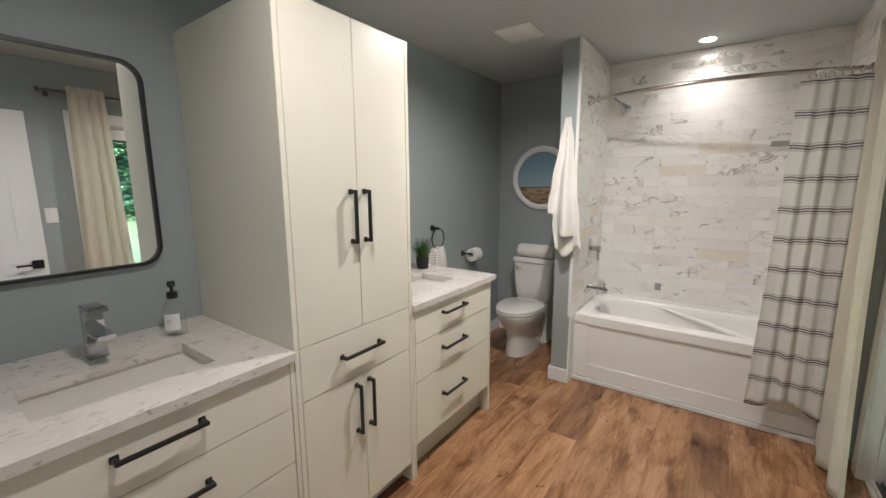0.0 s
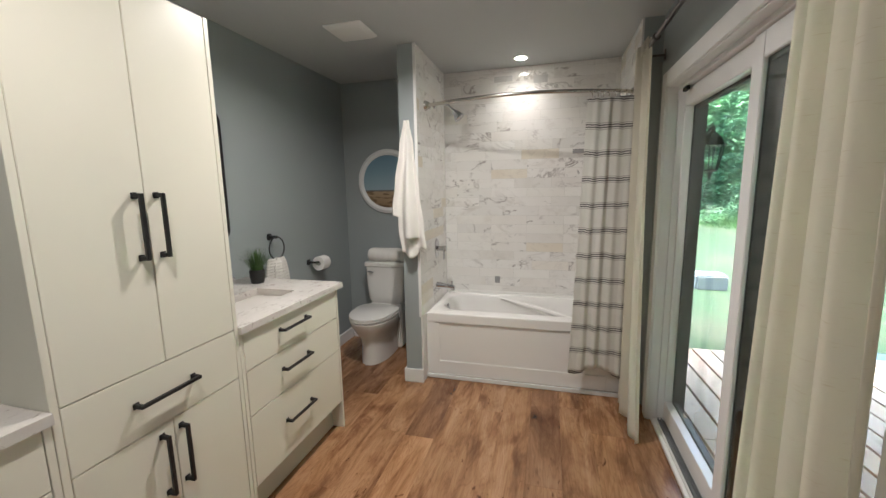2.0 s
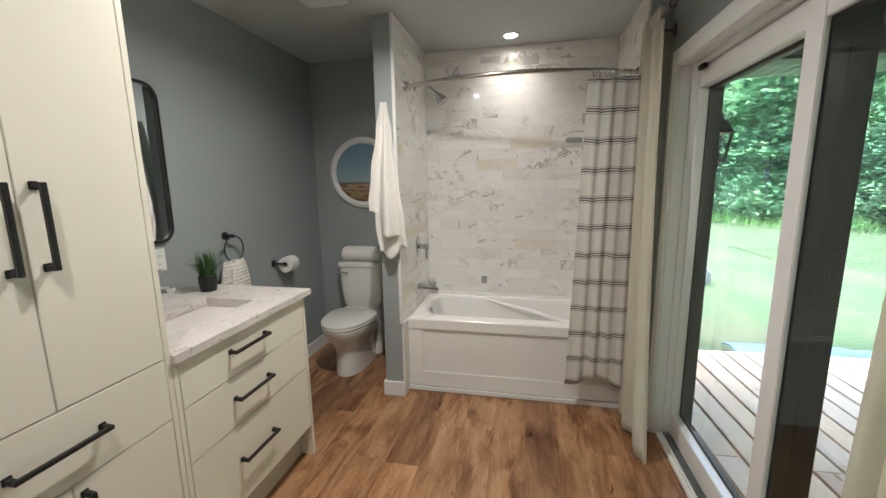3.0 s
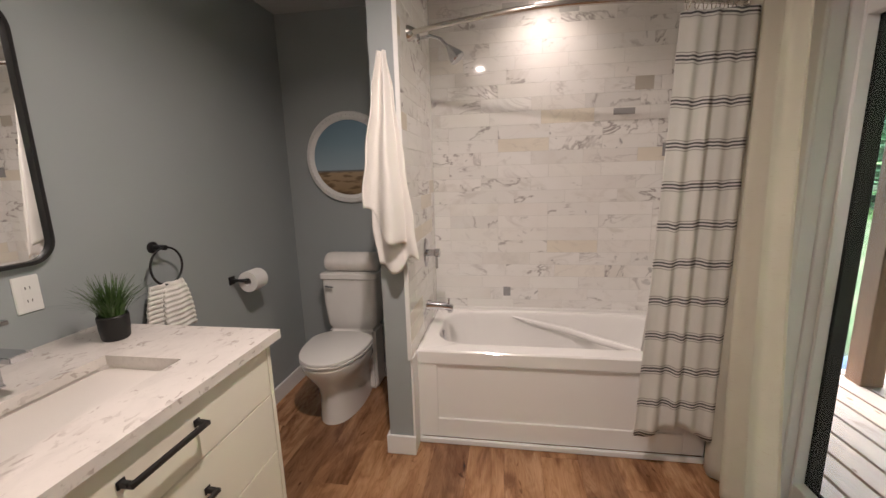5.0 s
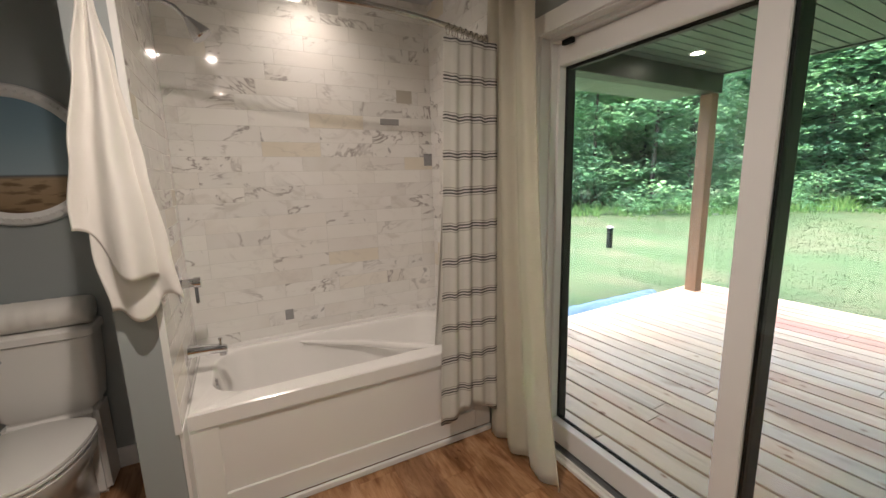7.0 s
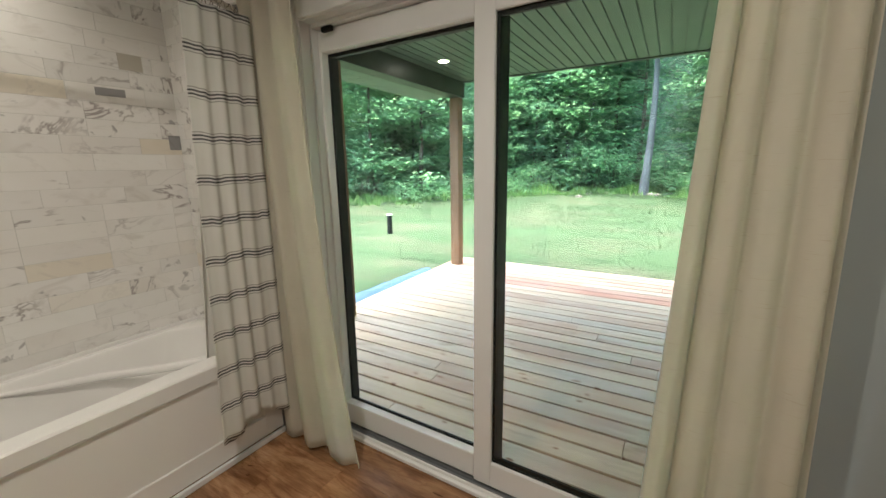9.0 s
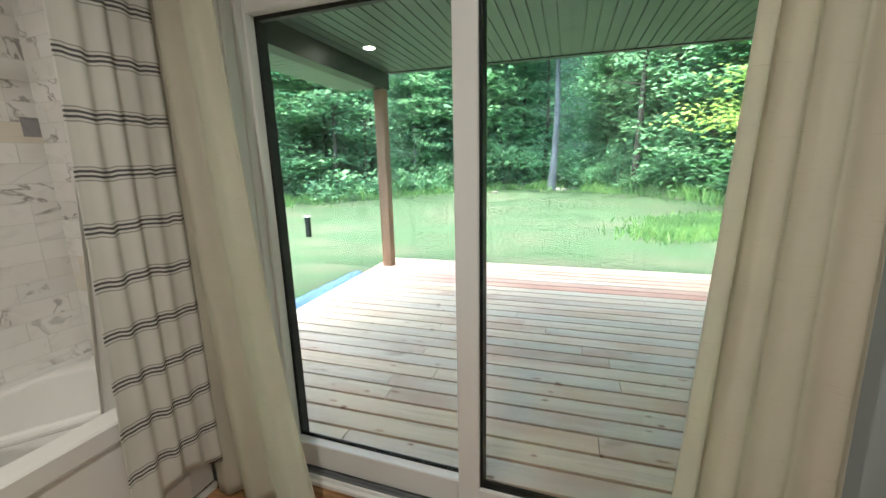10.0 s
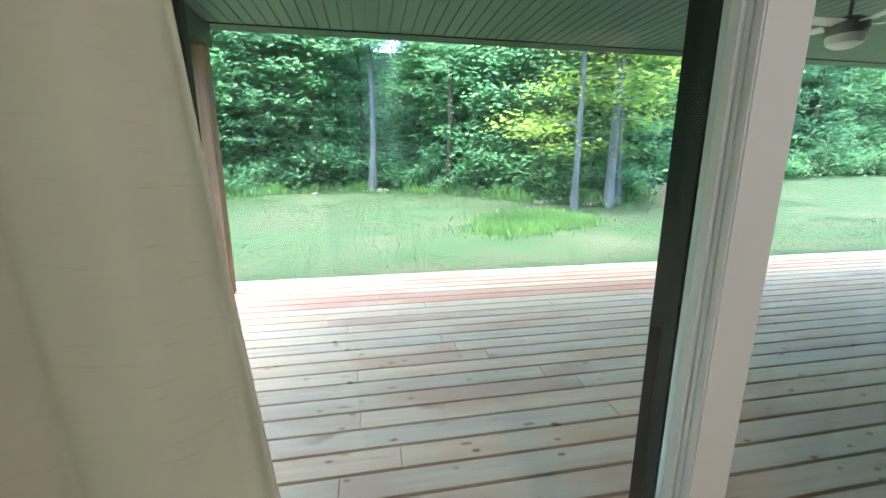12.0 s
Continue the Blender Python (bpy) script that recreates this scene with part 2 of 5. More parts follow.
def floor_wood():
    m, t, b = shader("vinyl_plank", rough=0.27)
    v = coords(t, (5.0, 1.15, 5.0), by_object=True)
    big = noise_of(t, v, 1.3, 5, 0.62, 1.0)
    col = ramp(t, big, [(0.25, (0.17, 0.085, 0.04)), (0.4, (0.30, 0.165, 0.08)), (0.55, (0.43, 0.25, 0.13)), (0.75, (0.53, 0.335, 0.19))])
    ring = noise_of(t, coords(t, (10, 1.1, 10), by_object=True), 1.0, 3, 0.5, 1.4)
    wave = t.nodes.new("ShaderNodeMath")
    wave.operation = "PINGPONG"
    wave.inputs[1].default_value = 0.035
    t.links.new(ring, wave.inputs[0])
    lines = add(t, "MapRange", From_Min=0.0, From_Max=0.035)
    t.links.new(wave.outputs[0], lines.inputs["Value"])
    col = mixed(t, 1.0, col, ramp(t, lines.outputs["Result"], [(0.0, (0.84, 0.80, 0.77)), (0.5, (1.02, 1.02, 1.02))]), "MULTIPLY")
    g = noise_of(t, coords(t, (70, 3, 70), by_object=True), 1.0, 4, 0.6, 0.5)
    col = mixed(t, 1.0, col, ramp(t, g, [(0.3, (0.86, 0.84, 0.82)), (0.6, (1.03, 1.03, 1.03))]), "MULTIPLY")
    smoke = noise_of(t, coords(t, (7, 1.8, 7), by_object=True), 1.2, 4, 0.6, 0.8)
    col = mixed(t, 1.0, col, ramp(t, smoke, [(0.5, (1, 1, 1)), (0.66, (0.56, 0.48, 0.43))]), "MULTIPLY")
    k = noise_of(t, coords(t, (13, 5.5, 13), by_object=True), 1.4, 3, 0.5, 1.0)
    col = mixed(t, 1.0, col, ramp(t, k, [(0.68, (1, 1, 1)), (0.72, (0.5, 0.42, 0.37)), (0.78, (0.24, 0.19, 0.17))]), "MULTIPLY")
    info = t.nodes.new("ShaderNodeObjectInfo")
    tint = ramp(t, info.outputs["Random"], [(0.0, (0.62, 0.56, 0.54)), (0.08, (0.68, 0.62, 0.60)), (0.12, (0.88, 0.84, 0.82)), (0.5, (0.96, 0.91, 0.88)), (1.0, (1.08, 1.0, 0.93))])
    t.links.new(mixed(t, 1.0, col, tint, "MULTIPLY"), b.inputs["Base Color"])
    bumped(t, b, g, 0.12, 0.001)
    return m


M_FLOOR = floor_wood()
M_DECK_RED = deck_wood("red_deck_board", (0.72, 0.42, 0.31), (0.60, 0.27, 0.19))


def quartz():
    m, t, b = shader("quartz_top", rough=0.12)
    v = coords(t, (1, 1, 1))
    base = ramp(t, noise_of(t, v, 4, 4), [(0.3, (0.70, 0.665, 0.625)), (0.7, (0.62, 0.585, 0.55))])
    v2 = coords(t, (36, 20, 36))
    fleck = ramp(t, noise_of(t, v2, 1.3, 3, 0.5, 0.8), [(0.60, (0, 0, 0)), (0.64, (0.8, 0.8, 0.8)), (0.72, (0.45, 0.45, 0.45))])
    where = ramp(t, noise_of(t, v, 9, 2), [(0.42, (0.15, 0.15, 0.15)), (0.56, (1, 1, 1))])
    cloud = ramp(t, noise_of(t, coords(t, (9, 6, 9)), 1.6, 4, 0.6, 0.5), [(0.5, (0, 0, 0)), (0.62, (0.4, 0.4, 0.4))])
    col = mixed(t, cloud, base, (0.58, 0.55, 0.52))
    col = mixed(t, mixed(t, 1.0, fleck, where, "MULTIPLY"), col, (0.34, 0.29, 0.26))
    fine = ramp(t, noise_of(t, v, 90, 3, 0.6, 1.0), [(0.64, (0, 0, 0)), (0.7, (0.35, 0.35, 0.35))])
    col = mixed(t, fine, col, (0.45, 0.42, 0.40))
    t.links.new(col, b.inputs["Base Color"])
    return m


M_QUARTZ = quartz()


def cloth(name, base, weave=900.0, stripes=None, thin=0.0, rough=0.9, bump=0.35, sheer=0.0):
    m, t, b = shader(name, base, rough)
    v = coords(t)
    big = noise_of(t, v, 5, 3)
    col = ramp(t, big, [(0.3, tuple(c * 0.94 for c in base)), (0.7, base)])
    if stripes:
        top, pitch = stripes
        tc = t.nodes.new("ShaderNodeTexCoord")
        sep = t.nodes.new("ShaderNodeSeparateXYZ")
        t.links.new(tc.outputs["Object"], sep.inputs[0])
        shift = t.nodes.new("ShaderNodeMath")
        shift.operation = "SUBTRACT"
        shift.inputs[1].default_value = top
        sag = add(t, "MapRange", To_Min=-0.022, To_Max=0.022)
        t.links.new(noise_of(t, coords(t, (9, 9, 1.3)), 1.0, 2), sag.inputs["Value"])
        drop = t.nodes.new("ShaderNodeMath")
        t.links.new(sep.outputs["Z"], drop.inputs[0])
        t.links.new(sag.outputs["Result"], drop.inputs[1])
        t.links.new(drop.outputs[0], shift.inputs[0])
        wrap = t.nodes.new("ShaderNodeMath")
        wrap.operation = "FLOORED_MODULO"
        wrap.inputs[1].default_value = pitch
        t.links.new(shift.outputs[0], wrap.inputs[0])
        div = t.nodes.new("ShaderNodeMath")
        div.operation = "DIVIDE"
        div.inputs[1].default_value = pitch
        t.links.new(wrap.outputs[0], div.inputs[0])
        k, w = (0.13, 0.128, 0.132), base
        marks = [(0.0, w)]
        for p, q, tone in ((0.27, 0.285, (0.42, 0.40, 0.38)), (0.335, 0.37, k), (0.42, 0.455, k), (0.505, 0.52, (0.42, 0.40, 0.38))):
            marks += [(p - 0.008, w), (p, tone), (q, tone), (q + 0.008, w)]
        lines = ramp(t, div.outputs[0], marks)
        col = mixed(t, 1.0, lines, ramp(t, big, [(0.3, (0.93, 0.93, 0.93)), (0.7, (1, 1, 1))]), "MULTIPLY")
    t.links.new(col, b.inputs["Base Color"])
    bumped(t, b, noise_of(t, v, weave, 2), bump, 0.001)
    if thin:
        tl = t.nodes.new("ShaderNodeBsdfTranslucent")
        t.links.new(col, tl.inputs["Color"])
        mx = t.nodes.new("ShaderNodeMixShader")
        mx.inputs[0].default_value = thin
        t.links.new(b.outputs[0], mx.inputs[1])
        t.links.new(tl.outputs[0], mx.inputs[2])
        t.links.new(mx.outputs[0], t.nodes["Material Output"].inputs["Surface"])
        if sheer:
            slub = noise_of(t, coords(t, (30, 14, 420)), 1.0, 2, 0.5)
            thread = ramp(t, slub, [(0.66, (1, 1, 1)), (0.74, (0.88, 0.85, 0.80))])
            col = mixed(t, 1.0, col, thread, "MULTIPLY")
            t.links.new(col, b.inputs["Base Color"])
            t.links.new(col, tl.inputs["Color"])
            hole, both = t.nodes.new("ShaderNodeBsdfTransparent"), t.nodes.new("ShaderNodeMixShader")
            both.inputs[0].default_value = sheer
            t.links.new(mx.outputs[0], both.inputs[1])
            t.links.new(hole.outputs[0], both.inputs[2])
            t.links.new(both.outputs[0], t.nodes["Material Output"].inputs["Surface"])
    return m


M_DRAPE = cloth("linen_drape", (0.92, 0.885, 0.80), 260, thin=0.68, sheer=0.10)
M_STRIPE = cloth("striped_cloth", (0.84, 0.83, 0.79), 400, stripes=(1.93, 0.1635), thin=0.35)
M_LINER = cloth("white_liner", (0.85, 0.84, 0.81), 300, thin=0.4, bump=0.1)
M_TOWEL = cloth("terry_towel", (0.8, 0.78, 0.74), 500, bump=0.7)


# ---- building helpers ----
def part(name, bm, material, parent=None, label="", kind="", smooth=False, mods=()):
    me = bpy.data.meshes.new(name)
    bmesh.ops.recalc_face_normals(bm, faces=bm.faces)
    bm.to_mesh(me)
    bm.free()
    me.materials.append(material)
    if smooth:
        me.shade_smooth() if smooth == "all" else me.set_sharp_from_angle(angle=radians(35))
        if smooth != "all":
            for p in me.polygons:
                p.use_smooth = True
    ob = new(name, me)
    ob.parent = parent
    return tagged(ob, label, kind=kind)


def base(name, x, y, z, label, category, group="", kind=""):
    """An empty at a thing's base; its parts are given in metres from it."""
    ob = new(name)
    ob.location = (x, y, z)
    return tagged(ob, label, category, group, kind)


def box(x0, y0, z0, x1, y1, z1, bev=0.0, seg=2, bm=None):
    bm2 = bmesh.new()
    bmesh.ops.create_cube(bm2, size=1)
    for v in bm2.verts:
        v.co = Vector(((x0, x1)[v.co.x > 0], (y0, y1)[v.co.y > 0], (z0, z1)[v.co.z > 0]))
    if bev:
        bmesh.ops.bevel(bm2, geom=bm2.edges[:], offset=bev, segments=seg, affect="EDGES")
    return joined(bm, bm2) if bm else bm2


def joined(bm, other):
    me = bpy.data.meshes.new("tmp")
    other.to_mesh(me)
    other.free()
    bm.from_mesh(me)
    bpy.data.meshes.remove(me)
    return bm


def boxes(*many, bev=0.0):
    bm = bmesh.new()
    for b in many:
        box(*b, bev=bev, bm=bm)
    return bm


def rod(points, radius, sides=12, closed=False, bm=None, radii=None):
    """A round bar along points."""
    bm = bm or bmesh.new()
    pts = [Vector(p) for p in points]
    n, rings = len(pts), []
    side = None
    for i, p in enumerate(pts):
        if closed:
            d = pts[(i + 1) % n] - pts[i - 1]
        else:
            d = pts[min(i + 1, n - 1)] - pts[max(i - 1, 0)]
        d.normalize()
        if side is None:
            side = d.cross(Vector((0, 0, 1)) if abs(d.z) < 0.9 else Vector((1, 0, 0))).normalized()
        side = (side - d * side.dot(d)).normalized()
        up = d.cross(side)
        r = radii[i] if radii else radius
        rings.append([bm.verts.new(p + (side * math.cos(a) + up * math.sin(a)) * r) for a in (2 * math.pi * k / sides for k in range(sides))])
    for i in range(n if closed else n - 1):
        a, b = rings[i], rings[(i + 1) % n]
        for k in range(sides):
            bm.faces.new((a[k], a[(k + 1) % sides], b[(k + 1) % sides], b[k]))
    if not closed:
        bm.faces.new(rings[0][::-1])
        bm.faces.new(rings[-1])
    return bm


def lathe(profile, sides=32, sx=1.0, sy=1.0, bm=None, at=(0, 0, 0)):
    """Rings of (radius, z) turned about z."""
    bm = bm or bmesh.new()
    rings = []
    for r, z in profile:
        rings.append([bm.verts.new((at[0] + math.cos(2 * math.pi * k / sides) * r * sx, at[1] + math.sin(2 * math.pi * k / sides) * r * sy, at[2] + z)) for k in range(sides)])
    for a, b in zip(rings, rings[1:]):
        for k in range(sides):
            bm.faces.new((a[k], a[(k + 1) % sides], b[(k + 1) % sides], b[k]))
    bm.faces.new(rings[0][::-1])
    bm.faces.new(rings[-1])
    return bm


def loft(rings, bm=None, cap=True):
    bm = bm or bmesh.new()
    made = [[bm.verts.new(p) for p in ring] for ring in rings]
    n = len(made[0])
    for a, b in zip(made, made[1:]):
        for k in range(n):
            bm.faces.new((a[k], a[(k + 1) % n], b[(k + 1) % n], b[k]))
    if cap:
        bm.faces.new(made[0][::-1])
        bm.faces.new(made[-1])
    return bm


def round_rect(cx, cy, w, h, r, n=6):
    """Points round a rectangle with round corners."""
    pts = []
    for sx, sy, a0 in ((1, 1, 0), (-1, 1, 90), (-1, -1, 180), (1, -1, 270)):
        for i in range(n + 1):
            a = radians(a0 + 90 * i / n)
            pts.append((cx + sx * (w / 2 - r) + r * math.cos(a), cy + sy * (h / 2 - r) + r * math.sin(a)))
    return pts


# ---- the room ----
XL, XW, XT, YB, YF, ZC = -1.65, 0.875, 0.76, 3.425, -0.28, 2.44
XO = 1.06
structure = lambda name, bm, m, label: part(name, bm, m, None, label, "structure")
structure("wall_west", box(XL - 0.12, YF - 1.6, 0, XL, YB + 0.12, ZC), M_WALL, "blue-grey painted wall behind the vanities")
structure("wall_north", box(XL, YB + 0.008, 0, XO, YB + 0.12, ZC), M_WALL, "blue-grey painted wall behind toilet and tub")
wall_east = structure("wall_east", boxes((XW, 2.535, 0, XO, YB + 0.008, ZC), (XT + 0.008, 2.70, 0, XW, YB + 0.008, ZC), (XW, 0.83, 2.01, XO, 2.535, ZC), (XW, YF, 0, XO, 0.83, ZC)), M_WALL, "blue-grey painted wall with a wide patio door opening")
structure("wall_south", boxes((XL, YF - 0.12, 0, -0.02, YF, ZC), (0.82, YF - 0.12, 0, XO, YF, ZC), (-0.02, YF - 0.12, 2.05, 0.82, YF, ZC)), M_WALL, "blue-grey painted wall with an open doorway")
structure("wall_hall", boxes((-0.9, YF - 1.6, 0, XO, YF - 1.48, ZC), (XO - 0.1, YF - 1.48, 0, XO, YF - 0.12, ZC)), M_WALL, "plain painted hallway wall beyond the doorway")
wing = structure("wall_wing", box(-0.785, 2.66, 0, -0.663, YB + 0.008, ZC), M_WALL, "narrow blue-grey wall between toilet and tub")
structure("ceiling", box(XL - 0.12, YF - 1.6, ZC, XO, YB + 0.12, ZC + 0.1), M_CEIL, "flat pale painted ceiling")
floor = structure("floor", box(XL - 0.12, YF - 1.6, -0.1, XO - 0.16, YB + 0.12, -0.012), M_SUB, "warm brown wood-look vinyl plank floor")


def baseboard(x0, y0, x1, y1, face):
    """A board along a wall; face: the way it faces."""
    dx, dy = face
    t = 0.014
    lo = (min(x0, x1, x0 + dx * t), min(y0, y1, y0 + dy * t))
    hi = (max(x0, x1, x0 + dx * t), max(y0, y1, y0 + dy * t))
    structure("baseboard", box(*lo, 0, *hi, 0.105, bev=0.003), M_TRIM, "white painted flat baseboard")


baseboard(XL, 2.05, XL, YB - 0.01, (1, 0))
baseboard(XL + 0.015, YB + 0.007, -0.80, YB + 0.007, (0, -1))
baseboard(-0.786, 2.665, -0.786, YB - 0.01, (-1, 0))
baseboard(-0.80, 2.659, -0.648, 2.659, (0, -1))
baseboard(XW - 0.001, YF, XW - 0.001, 0.75, (-1, 0))
baseboard(0.78, 2.699, XW - 0.03, 2.699, (0, -1))
structure("trim", box(-0.672, 2.652, 0.52, -0.652, 2.664, ZC, bev=0.002), M_TRIM, "white metal tile edge strip")
for z0, z1, lab in ((0, 1, "tile edge"),):
    structure("trim", box(-0.662, 2.664, 0.0, -0.6505, 2.775, 0.52), M_TRIM, "white painted strip beside the tub")

# doorway trim behind the start and the open door leaf
structure("door_frame", boxes((-0.05, YF, 0, -0.02, YF + 0.015, 2.09), (0.82, YF, 0, 0.85, YF + 0.015, 2.05), (-0.05, YF, 2.05, 0.85, YF + 0.015, 2.115)), M_TRIM, "white painted doorway casing")

# ---- patio door ----
door = base("patio_door", 0, 0, 0, "white vinyl sliding patio door with black outside edges, closed", "sliding door", kind="structure")
door.name = "door_1"
Y0, Y1, ZT = 0.83, 2.535, 2.01
part("door_frame", boxes((0.872, Y1 - 0.012, 0, 0.925, Y1, ZT), (0.925, Y1 - 0.022, 0, 1.0, Y1, ZT), (0.872, Y0, 0, 0.925, Y0 + 0.012, ZT), (0.925, Y0, 0, 1.0, Y0 + 0.022, ZT), (0.872, Y0 + 0.012, ZT - 0.012, 0.925, Y1 - 0.012, ZT), (0.925, Y0 + 0.022, ZT - 0.03, 1.0, Y1 - 0.022, ZT), bev=0.002), M_VINYL, door, "white vinyl frame")
part("outer_frame", boxes((1.0, Y1 - 0.03, 0, 1.068, Y1, ZT), (1.0, Y0, 0, 1.068, Y0 + 0.03, ZT), (1.0, Y0 + 0.03, ZT - 0.05, 1.068, Y1 - 0.03, ZT), (1.012, Y0 + 0.03, -0.03, 1.1, Y1 - 0.03, 0.05), bev=0.002), M_BLACKV, door, "black outside frame")
part("sill", boxes((0.893, Y0 + 0.012, -0.002, 0.912, Y1 - 0.012, 0.016), (0.912, Y0 + 0.022, 0.0, 0.922, Y1 - 0.022, 0.03), (1.002, Y0 + 0.03, -0.02, 1.011, Y1 - 0.03, 0.04), bev=0.002), M_TRIM, door, "pale sill with a wood edge strip")
part("track", boxes((0.922, Y0 + 0.022, 0, 1.001, Y1 - 0.022, 0.012), (0.930, Y0 + 0.022, 0.012, 0.935, Y1 - 0.022, 0.026), (0.948, 1.725, 0.012, 0.952, Y1 - 0.022, 0.028), bev=0.001), M_TRACK, door, "grey metal track")


def sash(name, parts_in, parts_out, pane_box):
    """A glazed panel: white inside frame, black outside frame, pane."""
    s = new(name)
    s.parent = door
    for kind_name, b in parts_in:
        part(kind_name, box(*b, bev=0.003), M_VINYL, s)
    part("outer_frame", boxes(*parts_out, bev=0.001), M_BLACKV, s, "black outside frame")
    pane = part("pane", box(*pane_box), M_GLASS, s, "clear glass")
    pane.visible_shadow = False
    return s


FZ0, FZ1, GZ0, GZ1, YE = 0.03, ZT - 0.032, 0.145, 1.887, Y1 - 0.023
sash("fixed_panel",
     (("stile", (0.958, 2.498, FZ0, 1.002, YE, FZ1)), ("stile", (0.976, 1.672, FZ0, 1.016, 1.724, FZ1)), ("rail", (0.958, 1.7245, GZ1, 1.002, 2.498, FZ1)), ("rail", (0.958, 1.7245, FZ0, 1.002, 2.498, GZ0))),
     ((1.003, 2.486, FZ0 + 0.02, 1.014, YE, FZ1), (1.017, 1.645, 0.052, 1.085, 1.727, FZ1 - 0.02), (0.976, 1.645, FZ0, 1.0165, 1.6715, FZ1), (1.003, 1.7275, GZ1 - 0.014, 1.03, 2.486, FZ1 - 0.02), (1.003, 1.7275, 0.052, 1.011, 2.486, GZ0 + 0.012)),
     (0.998, 1.7245, GZ0, 1.0025, 2.498, GZ1))
SY0, SY1 = Y0 + 0.024, 1.72
sliding = sash("sliding_panel",
     (("stile", (0.943, SY0, FZ0, 0.960, SY0 + 0.085, FZ1)), ("stile", (0.943, 1.639, FZ0, 0.960, SY1, FZ1)), ("stile", (0.9602, 1.70, FZ0, 0.9755, SY1, FZ1)), ("rail", (0.943, SY0 + 0.085, GZ1, 0.960, 1.639, FZ1)), ("rail", (0.943, SY0 + 0.085, FZ0, 0.960, 1.639, GZ0))),
     ((0.961, SY0, FZ0, 0.974, SY0 + 0.097, FZ1), (0.961, 1.629, FZ0, 0.974, 1.699, FZ1), (0.961, SY0 + 0.097, GZ1 - 0.016, 0.974, 1.629, FZ1), (0.961, SY0 + 0.097, FZ0, 0.974, 1.629, GZ0 + 0.024)),
     (0.955, SY0 + 0.085, GZ0, 0.9595, 1.639, GZ1))
part("handle", boxes((0.936, SY0 + 0.03, 0.9, 0.9425, SY0 + 0.055, 1.12), (0.915, SY0 + 0.037, 0.915, 0.936, SY0 + 0.048, 0.93), (0.915, SY0 + 0.037, 1.09, 0.936, SY0 + 0.048, 1.105), (0.907, SY0 + 0.036, 0.915, 0.915, SY0 + 0.049, 1.105), bev=0.002), M_VINYL, sliding, "white pull handle")
casing = structure("trim", boxes((0.860, Y1 - 0.006, 0, XW, Y1 + 0.07, ZT + 0.075), (0.860, Y0 - 0.07, 0, XW, Y0 + 0.006, ZT + 0.075), (0.860, Y0 + 0.006, ZT - 0.006, XW, Y1 - 0.006, ZT + 0.075), bev=0.002), M_TRIM, "white flat casing round the patio door")

part("bumper", box(0.926, 2.395, 1.955, 0.945, 2.455, 1.976, bev=0.002), M_BLACKV, door, "black plastic bumper")

# open door leaf against the east wall
leaf = base("door_2", 0.815, -0.25, 0.0, "white panelled interior door standing open against the wall", "door", kind="structure")
bm = box(0, 0, 0.012, 0.036, 0.78, 2.04, bev=0.002)
part("door_leaf", bm, M_TRIM, leaf)
part("panel", boxes((-0.004, 0.12, 0.2, -0.001, 0.66, 0.22), (-0.004, 0.12, 0.9, -0.001, 0.66, 0.92), (-0.004, 0.12, 0.22, -0.001, 0.14, 0.9), (-0.004, 0.64, 0.22, -0.001, 0.66, 0.9), (-0.004, 0.12, 1.05, -0.001, 0.66, 1.07), (-0.004, 0.12, 1.9, -0.001, 0.66, 1.92), (-0.004, 0.12, 1.07, -0.001, 0.14, 1.9), (-0.004, 0.64, 1.07, -0.001, 0.66, 1.9)), M_TRIM, leaf)
part("door_handle", boxes((-0.012, 0.69, 0.86, -0.001, 0.755, 0.925), (-0.05, 0.715, 0.887, -0.012, 0.73, 0.902), (-0.055, 0.60, 0.887, -0.043, 0.73, 0.902), bev=0.002), M_BLACK, leaf, "black lever handle on a square plate")

switch = base("light_switch", XW, 0.602, 1.26, "white plastic wall switch plate beside the patio door", "switch")
part("plate", box(-0.006, -0.037, -0.058, 0, 0.037, 0.058, bev=0.002), M_PLASTIC, switch)
part("rocker", box(-0.011, -0.017, -0.034, -0.006, 0.017, 0.034, bev=0.001), M_PLASTIC, switch)


